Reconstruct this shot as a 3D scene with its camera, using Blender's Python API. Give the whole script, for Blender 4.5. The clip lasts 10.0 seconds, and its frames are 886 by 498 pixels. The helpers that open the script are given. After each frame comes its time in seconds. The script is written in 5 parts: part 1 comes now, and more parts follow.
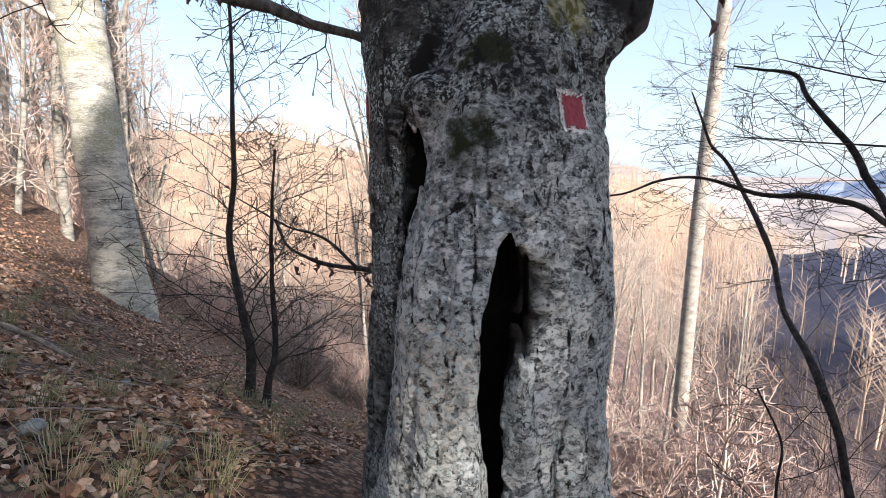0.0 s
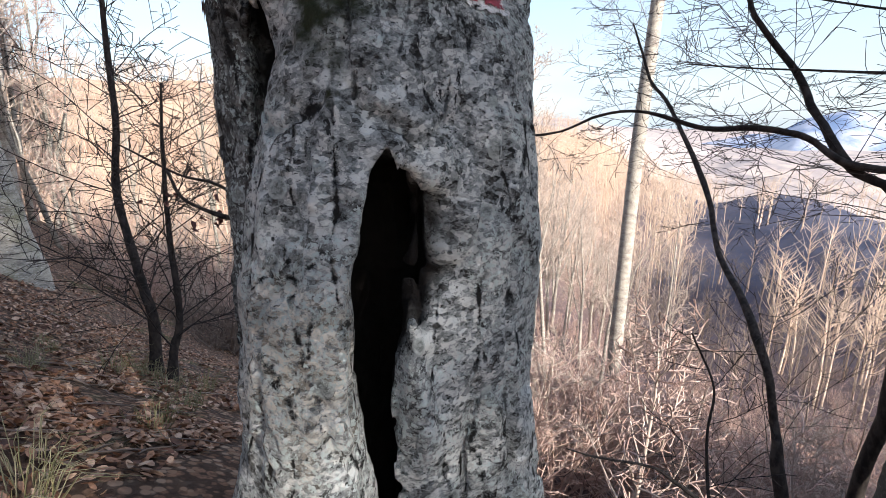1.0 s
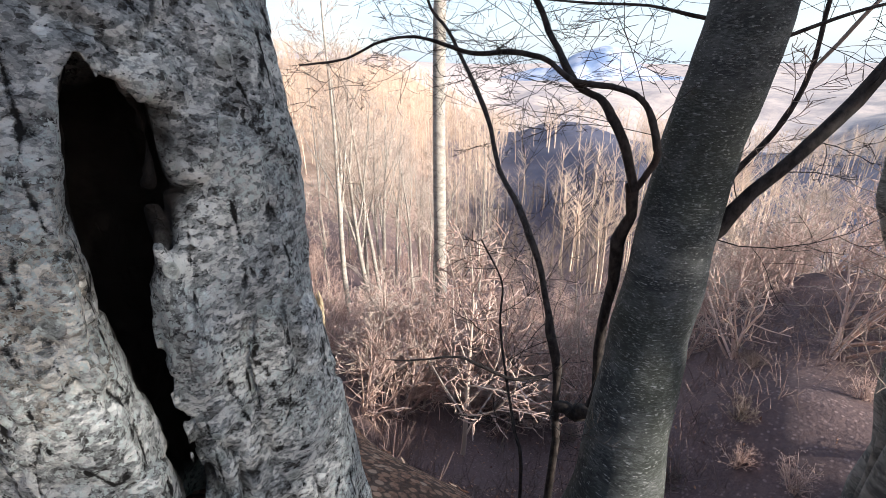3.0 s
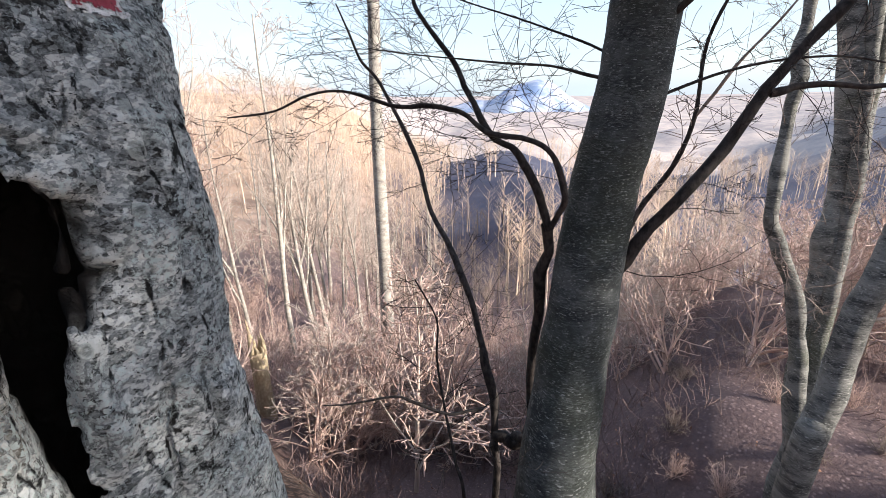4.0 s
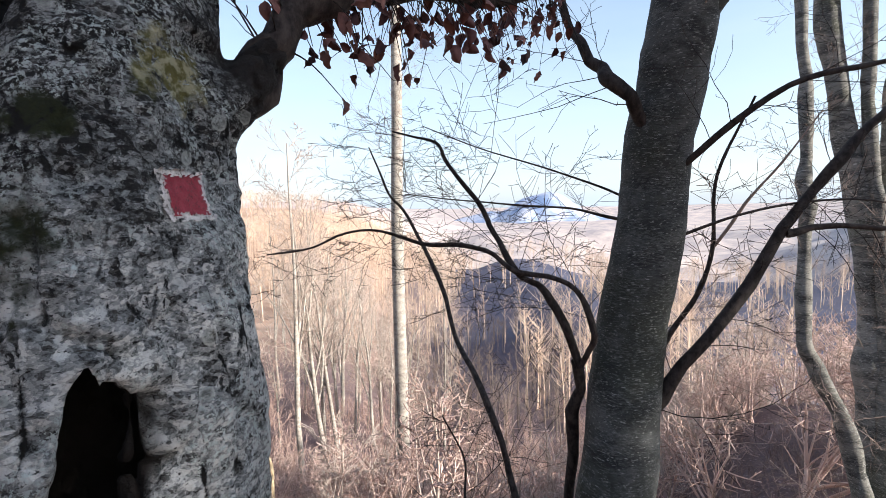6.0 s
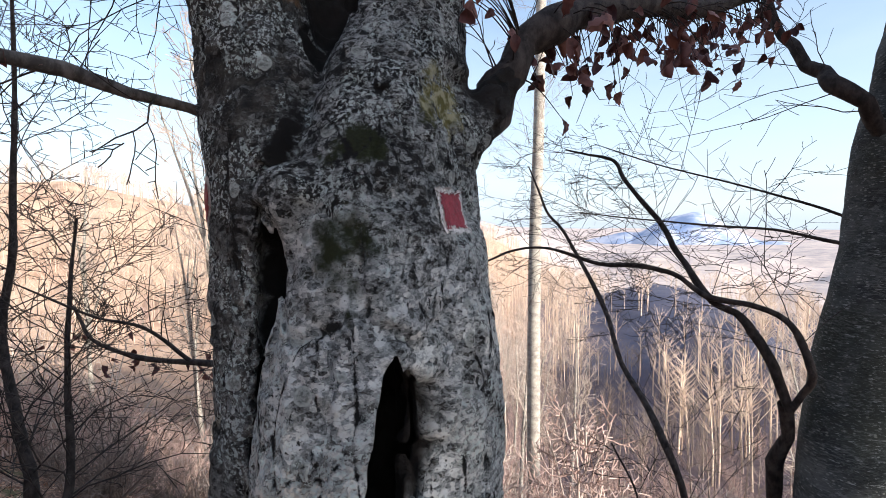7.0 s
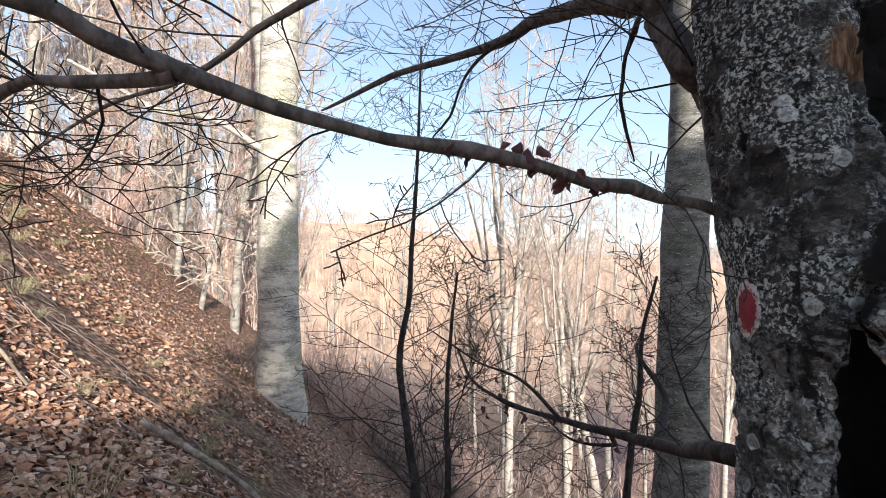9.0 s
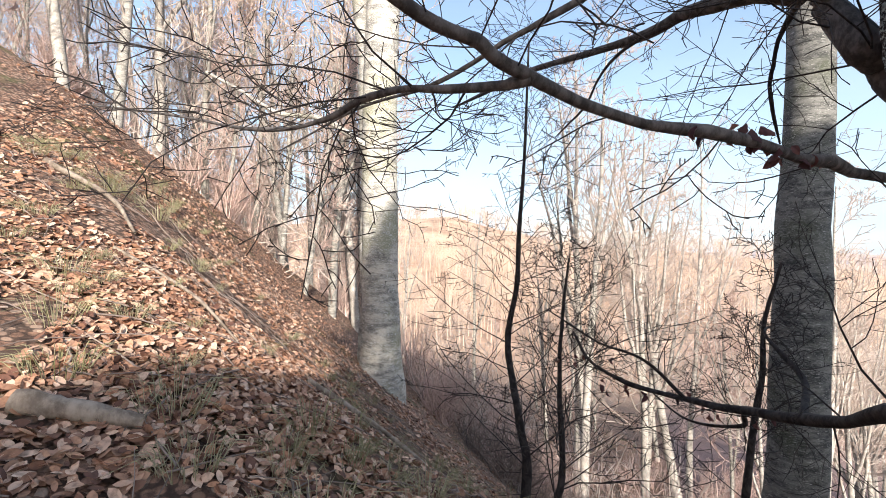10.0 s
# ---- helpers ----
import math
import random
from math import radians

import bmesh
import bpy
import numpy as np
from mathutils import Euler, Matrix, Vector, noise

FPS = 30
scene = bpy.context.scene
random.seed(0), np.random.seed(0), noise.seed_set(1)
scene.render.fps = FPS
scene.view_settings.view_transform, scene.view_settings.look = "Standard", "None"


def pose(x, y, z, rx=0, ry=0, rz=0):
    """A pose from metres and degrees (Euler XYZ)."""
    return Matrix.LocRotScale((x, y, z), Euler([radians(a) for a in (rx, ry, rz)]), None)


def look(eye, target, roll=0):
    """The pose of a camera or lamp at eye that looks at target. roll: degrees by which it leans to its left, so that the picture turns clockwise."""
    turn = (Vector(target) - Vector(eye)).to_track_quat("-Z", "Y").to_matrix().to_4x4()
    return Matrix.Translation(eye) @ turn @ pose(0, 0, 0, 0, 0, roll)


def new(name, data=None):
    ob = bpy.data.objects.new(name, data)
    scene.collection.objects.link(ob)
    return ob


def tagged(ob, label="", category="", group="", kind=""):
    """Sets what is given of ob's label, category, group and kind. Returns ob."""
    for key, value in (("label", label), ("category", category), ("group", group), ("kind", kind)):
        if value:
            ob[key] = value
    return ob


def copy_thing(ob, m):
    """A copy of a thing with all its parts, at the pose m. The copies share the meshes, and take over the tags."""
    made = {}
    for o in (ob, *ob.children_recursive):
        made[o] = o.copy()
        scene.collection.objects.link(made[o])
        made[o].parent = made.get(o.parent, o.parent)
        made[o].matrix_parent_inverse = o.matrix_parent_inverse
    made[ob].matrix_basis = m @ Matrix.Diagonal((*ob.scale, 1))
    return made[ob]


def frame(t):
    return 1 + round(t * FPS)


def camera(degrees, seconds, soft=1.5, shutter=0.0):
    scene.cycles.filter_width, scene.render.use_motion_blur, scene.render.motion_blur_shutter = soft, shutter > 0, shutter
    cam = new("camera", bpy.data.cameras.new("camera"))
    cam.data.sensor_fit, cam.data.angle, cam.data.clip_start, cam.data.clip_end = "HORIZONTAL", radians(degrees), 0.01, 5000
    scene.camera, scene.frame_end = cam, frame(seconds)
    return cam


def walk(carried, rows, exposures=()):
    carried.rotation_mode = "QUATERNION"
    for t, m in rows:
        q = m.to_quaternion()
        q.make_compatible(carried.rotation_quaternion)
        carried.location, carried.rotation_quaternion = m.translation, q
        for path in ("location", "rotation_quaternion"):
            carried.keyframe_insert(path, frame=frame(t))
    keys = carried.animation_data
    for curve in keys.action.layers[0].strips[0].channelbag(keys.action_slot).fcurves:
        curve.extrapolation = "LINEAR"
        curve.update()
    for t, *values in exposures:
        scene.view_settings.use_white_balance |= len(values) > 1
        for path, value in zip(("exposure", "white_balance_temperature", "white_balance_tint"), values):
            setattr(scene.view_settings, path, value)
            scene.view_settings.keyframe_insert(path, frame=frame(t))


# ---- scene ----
cam = camera(88.2, 10.0, 0.8)
PATH = [
    (0, (0.055, 0.026, 1.578), (-0.012, 1.996, 1.242), -0.2),
    (0.5, (0.133, 0.249, 1.517), (0.190, 2.199, 1.076), -0.3),
    (1, (0.234, 0.403, 1.450), (0.394, 2.325, 0.922), -0.3),
    (1.5, (0.283, 0.455, 1.388), (0.581, 2.338, 0.784), -0.4),
    (2, (0.276, 0.411, 1.358), (0.752, 2.227, 0.671), -0.4),
    (2.5, (0.350, 0.336, 1.376), (1.002, 2.072, 0.627), -0.5),
    (3, (0.373, 0.270, 1.387), (1.209, 1.915, 0.616), -0.7),
    (4.3, (0.431, 0.109, 1.559), (1.518, 1.680, 0.965), -1.0),
    (4.5, (0.423, 0.116, 1.583), (1.526, 1.692, 1.036), -1.0),
    (5, (0.390, 0.132, 1.676), (1.537, 1.715, 1.256), -0.8),
    (5.2, (0.383, 0.133, 1.707), (1.538, 1.721, 1.325), -0.8),
    (6.3, (0.275, 0.168, 1.732), (1.235, 1.918, 1.574), -1.5),
    (6.5, (0.200, 0.182, 1.740), (1.057, 1.982, 1.579), -1.3),
    (7, (0.004, 0.246, 1.722), (0.573, 2.161, 1.613), -0.6),
    (7.5, (-0.224, 0.237, 1.742), (0.068, 2.213, 1.652), -0.3),
    (8, (-0.514, 0.205, 1.824), (-0.488, 2.205, 1.776), -0.1),
    (8.5, (-0.658, 0.259, 1.900), (-0.917, 2.242, 1.905), 0.2),
    (9, (-0.777, 0.333, 1.932), (-1.297, 2.264, 1.974), 0.7),
    (9.5, (-0.925, 0.210, 1.906), (-1.610, 2.089, 1.935), 1.0),
    (10, (-1.158, -0.086, 1.834), (-1.942, 1.754, 1.850), 1.0),
]
walk(cam, [(t, look(eye, target, roll)) for t, eye, target, roll in PATH])

# ---- sky, sun ----
SUN_BEARING, SUN_UP = 145.0, 22.0
wd = bpy.data.worlds.new("winter_sky")
scene.world = wd
wd.use_nodes = True
wn = wd.node_tree
sky = wn.nodes.new("ShaderNodeTexSky")
sky.sky_type = "NISHITA"
sky.sun_disc = False
sky.sun_elevation, sky.sun_rotation = radians(SUN_UP), radians(SUN_BEARING)
sky.altitude, sky.air_density, sky.dust_density, sky.ozone_density = 600, 1.0, 1.6, 1.0
# thin bright veil of cloud, thickest towards the horizon
co = wn.nodes.new("ShaderNodeTexCoord")
sep = wn.nodes.new("ShaderNodeSeparateXYZ")
wn.links.new(co.outputs["Generated"], sep.inputs[0])
low = wn.nodes.new("ShaderNodeMapRange")
low.interpolation_type = "SMOOTHSTEP"
for key, val in zip(("From Min", "From Max", "To Min", "To Max"), (-0.02, 0.50, 0.95, 0.25)):
    low.inputs[key].default_value = val
wn.links.new(sep.outputs[2], low.inputs["Value"])
mp = wn.nodes.new("ShaderNodeMapping")
mp.inputs["Scale"].default_value = (1.0, 1.0, 4.0)
wn.links.new(co.outputs["Generated"], mp.inputs[0])
cl = wn.nodes.new("ShaderNodeTexNoise")
cl.inputs["Scale"].default_value, cl.inputs["Detail"].default_value = 3.0, 6.0
wn.links.new(mp.outputs[0], cl.inputs["Vector"])
rag = wn.nodes.new("ShaderNodeMapRange")
for key, val in zip(("From Min", "From Max", "To Min", "To Max"), (0.35, 0.65, 0.65, 1.0)):
    rag.inputs[key].default_value = val
wn.links.new(cl.outputs[0], rag.inputs["Value"])
mul = wn.nodes.new("ShaderNodeMath")
mul.operation = "MULTIPLY"
wn.links.new(low.outputs[0], mul.inputs[0])
wn.links.new(rag.outputs[0], mul.inputs[1])
veil = wn.nodes.new("ShaderNodeMix")
veil.data_type = "RGBA"
wn.links.new(mul.outputs[0], veil.inputs[0])
wn.links.new(sky.outputs[0], veil.inputs[6])
veil.inputs[7].default_value = (2.85, 3.4, 4.1, 1.0)
wn.links.new(veil.outputs[2], wn.nodes["Background"].inputs[0])
wn.nodes["Background"].inputs[1].default_value = 0.15
sun_data = bpy.data.lights.new("sun", "SUN")
sun_data.energy, sun_data.angle, sun_data.color = 4.7, radians(0.8), (1.0, 0.94, 0.855)
sun = new("sun", sun_data)
sb, se = radians(SUN_BEARING), radians(SUN_UP)
SUN_DIR = Vector((math.sin(sb) * math.cos(se), math.cos(sb) * math.cos(se), math.sin(se)))
sun.matrix_world = look(SUN_DIR * 60, (0, 0, 0))
scene.view_settings.exposure = 1.0


# ---- materials ----
def lin(c):
    return (*c, 1.0)


class Mat:
    """A small helper round a node tree."""

    def __init__(self, name, rough=0.85):
        self.m = bpy.data.materials.new(name)
        self.m.use_nodes = True
        self.t = self.m.node_tree
        self.b = self.t.nodes["Principled BSDF"]
        self.b.inputs["Roughness"].default_value = rough
        self.b.inputs["Specular IOR Level"].default_value = 0.25
        self.pos = self.t.nodes.new("ShaderNodeTexCoord").outputs["Object"]

    def put(self, sock, v):
        if isinstance(v, bpy.types.NodeSocket):
            self.t.links.new(v, sock)
        else:
            sock.default_value = v

    def scaled(self, s, coord=None):
        n = self.t.nodes.new("ShaderNodeMapping")
        n.inputs["Scale"].default_value = s
        self.put(n.inputs["Vector"], coord or self.pos)
        return n.outputs[0]

    def noise(self, scale, detail=4.0, rough=0.55, coord=None, warp=0.0):
        n = self.t.nodes.new("ShaderNodeTexNoise")
        n.inputs["Scale"].default_value, n.inputs["Detail"].default_value = scale, detail
        n.inputs["Roughness"].default_value, n.inputs["Distortion"].default_value = rough, warp
        self.put(n.inputs["Vector"], coord or self.pos)
        return n.outputs[0]

    def bent(self, coord, scale, amount, detail=3.0):
        """Coordinates pushed about by noise, for ragged rims."""
        n = self.t.nodes.new("ShaderNodeTexNoise")
        n.inputs["Scale"].default_value, n.inputs["Detail"].default_value = scale, detail
        self.put(n.inputs["Vector"], coord)
        a = self.t.nodes.new("ShaderNodeVectorMath")
        a.operation = "MULTIPLY_ADD"
        self.put(a.inputs[0], n.outputs["Color"])
        a.inputs[1].default_value = (amount, amount, amount)
        self.put(a.inputs[2], coord)
        return a.outputs[0]

    def cells(self, scale, coord=None, feature="F1", rand=1.0):
        n = self.t.nodes.new("ShaderNodeTexVoronoi")
        n.feature = feature
        n.inputs["Scale"].default_value, n.inputs["Randomness"].default_value = scale, rand
        self.put(n.inputs["Vector"], coord or self.pos)
        return n.outputs["Distance"], (n.outputs["Color"] if feature == "F1" else None)

    def ramp(self, v, lo, hi, a=0.0, b=1.0):
        n = self.t.nodes.new("ShaderNodeMapRange")
        n.interpolation_type = "SMOOTHSTEP"
        for k, x in zip(("From Min", "From Max", "To Min", "To Max"), (lo, hi, a, b)):
            n.inputs[k].default_value = x
        self.put(n.inputs["Value"], v)
        return n.outputs[0]

    def math(self, op, a, b=0.0):
        n = self.t.nodes.new("ShaderNodeMath")
        n.operation = op
        self.put(n.inputs[0], a)
        self.put(n.inputs[1], b)
        return n.outputs[0]

    def mix(self, f, a, b):
        n = self.t.nodes.new("ShaderNodeMix")
        n.data_type = "RGBA"
        self.put(n.inputs[0], f)
        self.put(n.inputs[6], lin(a) if isinstance(a, tuple) else a)
        self.put(n.inputs[7], lin(b) if isinstance(b, tuple) else b)
        return n.outputs[2]

    def near(self, p, r0, r1, wob=0.0):
        """1 close to the point p, 0 beyond r1, with an uneven rim."""
        n = self.t.nodes.new("ShaderNodeVectorMath")
        n.operation = "DISTANCE"
        self.put(n.inputs[0], self.pos)
        n.inputs[1].default_value = p
        d = n.outputs["Value"]
        if wob:
            d = self.math("ADD", d, self.math("MULTIPLY", self.math("SUBTRACT", self.noise(14, 4), 0.5), wob))
        return self.ramp(d, r0, r1, 1.0, 0.0)

    def per_object(self):
        return self.t.nodes.new("ShaderNodeObjectInfo").outputs["Random"]

    def per_island(self):
        return self.t.nodes.new("ShaderNodeNewGeometry").outputs["Random Per Island"]

    def axis(self, k, coord=None):
        n = self.t.nodes.new("ShaderNodeSeparateXYZ")
        self.put(n.inputs[0], coord or self.pos)
        return n.outputs[k]

    def done(self, colour, bump=None, strength=0.5, dist=0.01):
        self.put(self.b.inputs["Base Color"], lin(colour) if isinstance(colour, tuple) else colour)
        if bump is not None:
            n = self.t.nodes.new("ShaderNodeBump")
            n.inputs["Strength"].default_value, n.inputs["Distance"].default_value = strength, dist
            self.put(n.inputs["Height"], bump)
            self.t.links.new(n.outputs[0], self.b.inputs["Normal"])
        return self.m


def old_bark():
    m = Mat("old_lichened_bark", 0.9)
    tall = m.scaled((1.0, 1.0, 0.55))
    wide = m.scaled((1.0, 1.0, 1.5))
    fine = m.noise(75, 8, 0.78, wide)
    # flakes paler over the foot, darker higher up and on the rear stem
    up = m.ramp(m.math("ADD", m.axis(2), m.math("MULTIPLY", m.noise(5, 5, 0.6), 0.6)), 1.78, 2.30, 0.05, -0.085)
    rear = m.ramp(m.math("ADD", m.axis(0), m.math("MULTIPLY", m.noise(7, 4), 0.12)), -0.16, -0.06, -0.05, 0.0)
    spread = m.math("ADD", m.math("ADD", up, rear), m.math("MULTIPLY", m.math("SUBTRACT", m.noise(3.2, 3), 0.5), 0.12))
    # overlapping flakes of several sizes, each with its own tone
    _, c1 = m.cells(27, m.bent(wide, 60, 0.016, 5))
    _, c2 = m.cells(60, m.bent(wide, 110, 0.009, 4))
    _, c4 = m.cells(130, m.bent(wide, 160, 0.005, 3))
    tone = m.math("ADD", m.math("MULTIPLY", m.axis(1, c1), 0.34), m.math("MULTIPLY", m.axis(0, c2), 0.36))
    tone = m.math("ADD", tone, m.math("MULTIPLY", m.axis(2, c4), 0.20))
    tone = m.math("ADD", tone, m.math("MULTIPLY", m.math("SUBTRACT", m.noise(190, 6, 0.75, wide), 0.5), 0.30))
    tone = m.math("ADD", tone, m.math("MULTIPLY", m.math("SUBTRACT", m.noise(11, 8, 0.78, tall), 0.5), 0.75))
    tone = m.math("ADD", m.math("MULTIPLY", m.math("SUBTRACT", tone, 0.44), 1.22), 0.44)
    tone = m.math("ADD", tone, m.math("MULTIPLY", spread, 2.2))
    base = m.mix(m.ramp(tone, 0.13, 0.15), (0.022, 0.021, 0.020), (0.085, 0.082, 0.078))
    base = m.mix(m.ramp(tone, 0.245, 0.255), base, (0.165, 0.17, 0.168))
    base = m.mix(m.ramp(tone, 0.345, 0.355), base, (0.30, 0.31, 0.308))
    base = m.mix(m.ramp(tone, 0.495, 0.505), base, (0.45, 0.46, 0.455))
    base = m.mix(m.ramp(tone, 0.66, 0.67), base, (0.66, 0.66, 0.64))
    # thin pale rims round some flakes
    edge, _ = m.cells(27, m.bent(wide, 60, 0.016, 5), "DISTANCE_TO_EDGE")
    where = m.noise(4.5, 4)
    rim = m.math("MULTIPLY", m.ramp(edge, 0.02, 0.07, 1.0, 0.0), m.ramp(where, 0.54, 0.60))
    base = m.mix(m.math("MULTIPLY", rim, 0.5), base, (0.60, 0.61, 0.60))
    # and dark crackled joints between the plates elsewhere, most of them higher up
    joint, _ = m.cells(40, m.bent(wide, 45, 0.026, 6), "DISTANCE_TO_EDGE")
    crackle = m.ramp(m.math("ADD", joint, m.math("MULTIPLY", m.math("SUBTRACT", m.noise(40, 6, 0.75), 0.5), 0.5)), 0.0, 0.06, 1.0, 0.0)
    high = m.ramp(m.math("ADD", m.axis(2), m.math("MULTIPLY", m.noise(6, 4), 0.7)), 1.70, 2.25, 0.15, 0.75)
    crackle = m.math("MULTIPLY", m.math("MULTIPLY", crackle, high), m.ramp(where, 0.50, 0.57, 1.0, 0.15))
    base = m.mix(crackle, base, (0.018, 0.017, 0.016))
    # bark worn away to black in short cracks between the flakes
    gap = m.ramp(m.math("ADD", m.noise(30, 9, 0.72, m.bent(tall, 14, 0.05, 4)), m.math("MULTIPLY", spread, 0.5)), 0.385, 0.398, 1.0, 0.0)
    base = m.mix(m.math("MULTIPLY", gap, 0.93), base, (0.016, 0.015, 0.015))
    pit = m.ramp(m.noise(62, 5, 0.62, m.scaled((1.0, 1.0, 1.9))), 0.345, 0.37, 1.0, 0.0)
    base = m.mix(m.math("MULTIPLY", pit, 0.9), base, (0.020, 0.018, 0.017))
    # a pale warm face low on the front: sunlight painted into the bark
    pale = m.near((-0.02, 1.16, 1.0), 0.10, 0.30, 0.35)
    base = m.mix(m.math("MULTIPLY", pale, m.ramp(m.noise(40, 9, 0.80, wide), 0.46, 0.50, 0.0, 0.85)), base, m.mix(m.ramp(tone, 0.3, 0.6), (0.40, 0.355, 0.30), (0.84, 0.78, 0.69)))
    # the rear stem is darker, with few crusts
    rear_dark = m.ramp(m.math("ADD", m.axis(0), m.math("MULTIPLY", m.math("SUBTRACT", m.noise(6, 5, 0.65), 0.5), 0.16)), -0.06, 0.06, 0.82, 0.0)
    rear_dark = m.math("MULTIPLY", rear_dark, m.ramp(m.math("ADD", m.axis(1), m.math("MULTIPLY", m.math("SUBTRACT", m.noise(12, 4), 0.5), 0.06)), 1.605, 1.645))
    rear_dark = m.math("MULTIPLY", rear_dark, m.ramp(m.noise(17, 6, 0.7, tall), 0.40, 0.60, 1.0, 0.55))
    base = m.mix(rear_dark, base, m.mix(m.ramp(m.noise(16, 8, 0.75, wide), 0.40, 0.62), (0.016, 0.015, 0.014), (0.105, 0.095, 0.083)))
    # round bluish rosettes, some as large as a palm, some like coins
    d3, c3 = m.cells(11, m.bent(m.pos, 26, 0.02, 5))
    spot = m.math("MULTIPLY", m.ramp(d3, 0.25, 0.28, 1.0, 0.0), m.ramp(m.axis(0, c3), 0.74, 0.75))
    ring = m.math("MULTIPLY", m.ramp(d3, 0.16, 0.24), 0.5)
    base = m.mix(spot, base, m.mix(ring, m.mix(m.ramp(fine, 0.42, 0.56), (0.22, 0.23, 0.22), (0.44, 0.46, 0.44)), (0.66, 0.69, 0.66)))
    small = m.math("MULTIPLY", m.ramp(m.noise(80, 6, 0.72, m.pos, 0.3), 0.525, 0.54), m.ramp(m.noise(4, 5, 0.65), 0.46, 0.53))
    base = m.mix(small, base, m.mix(m.noise(9, 3), (0.50, 0.59, 0.58), (0.78, 0.80, 0.77)))
    base = m.mix(m.near((0.70, 1.83, 2.18), 0.12, 0.26, 0.10), base, (0.03, 0.026, 0.024))
    # moss cushions
    for p, r in (((0.055, 1.35, 1.70), 0.13), ((0.13, 1.46, 1.95), 0.085), ((0.08, 1.36, 1.82), 0.06), ((0.068, 1.267, 1.525), 0.055), ((0.36, 1.58, 2.02), 0.05)):
        base = m.mix(m.near(p, r * 0.5, r * 1.2, 0.26), base, m.mix(m.noise(90), (0.012, 0.016, 0.007), (0.045, 0.052, 0.018)))
    yel = m.near((0.42, 1.60, 2.10), 0.06, 0.13, 0.2)
    base = m.mix(m.math("MULTIPLY", yel, m.ramp(m.noise(26, 7, 0.72), 0.42, 0.48)), base, m.mix(m.ramp(m.noise(30), 0.45, 0.6), (0.20, 0.18, 0.06), (0.58, 0.54, 0.34)))
    # bare split wood in the fork
    wood = m.near((-0.03, 1.80, 2.50), 0.07, 0.10, 0.06)
    grain = m.noise(12, 5, 0.6, m.scaled((9, 9, 0.8)))
    base = m.mix(wood, base, m.mix(m.ramp(grain, 0.35, 0.65), (0.10, 0.05, 0.025), (0.36, 0.22, 0.13)))
    # shade of the crease and the fork painted into the bark in near-black
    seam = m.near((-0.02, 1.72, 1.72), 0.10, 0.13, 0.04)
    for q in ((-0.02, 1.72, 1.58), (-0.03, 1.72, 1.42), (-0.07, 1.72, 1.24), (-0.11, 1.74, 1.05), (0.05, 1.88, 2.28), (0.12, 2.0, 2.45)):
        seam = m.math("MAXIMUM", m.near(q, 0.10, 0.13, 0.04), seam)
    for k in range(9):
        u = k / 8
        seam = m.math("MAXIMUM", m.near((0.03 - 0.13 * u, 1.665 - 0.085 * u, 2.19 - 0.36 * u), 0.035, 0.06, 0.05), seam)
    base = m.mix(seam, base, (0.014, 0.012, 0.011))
    # fissures
    crack, _ = m.cells(9.0, m.scaled((1.0, 1.0, 0.30)), "DISTANCE_TO_EDGE")
    wob = m.noise(13, 6, 0.75)
    line = m.ramp(m.math("ADD", crack, m.math("MULTIPLY", m.math("SUBTRACT", wob, 0.5), 0.45)), -0.02, 0.03, 1.0, 0.0)
    line = m.math("MULTIPLY", line, m.ramp(m.noise(3.5, 3), 0.45, 0.55))
    base = m.mix(line, base, (0.014, 0.013, 0.012))
    # rotten inside of the hollow, its deep shade painted in near-black
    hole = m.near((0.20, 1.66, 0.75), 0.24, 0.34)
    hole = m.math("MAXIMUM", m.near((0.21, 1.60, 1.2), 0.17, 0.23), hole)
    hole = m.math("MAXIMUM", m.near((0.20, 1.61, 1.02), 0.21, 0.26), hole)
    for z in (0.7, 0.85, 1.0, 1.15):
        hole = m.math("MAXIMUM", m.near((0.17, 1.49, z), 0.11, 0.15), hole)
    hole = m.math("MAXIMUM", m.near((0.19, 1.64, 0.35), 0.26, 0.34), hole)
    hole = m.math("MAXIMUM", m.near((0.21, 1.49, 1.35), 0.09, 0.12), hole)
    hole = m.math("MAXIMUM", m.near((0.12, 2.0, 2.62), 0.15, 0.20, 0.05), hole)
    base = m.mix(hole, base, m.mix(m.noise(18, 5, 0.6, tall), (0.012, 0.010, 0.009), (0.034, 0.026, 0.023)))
    h = m.math("ADD", m.math("MULTIPLY", m.noise(30, 8, 0.74), 0.9), m.math("MULTIPLY", m.ramp(tone, 0.15, 0.75), 0.8))
    h = m.math("ADD", h, m.math("MULTIPLY", m.math("ADD", spot, small), 0.2))
    h = m.math("SUBTRACT", h, m.math("MULTIPLY", m.math("ADD", m.math("ADD", gap, pit), crackle), 0.35))
    h = m.math("SUBTRACT", h, m.math("MULTIPLY", line, 1.2))
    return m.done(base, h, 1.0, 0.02)


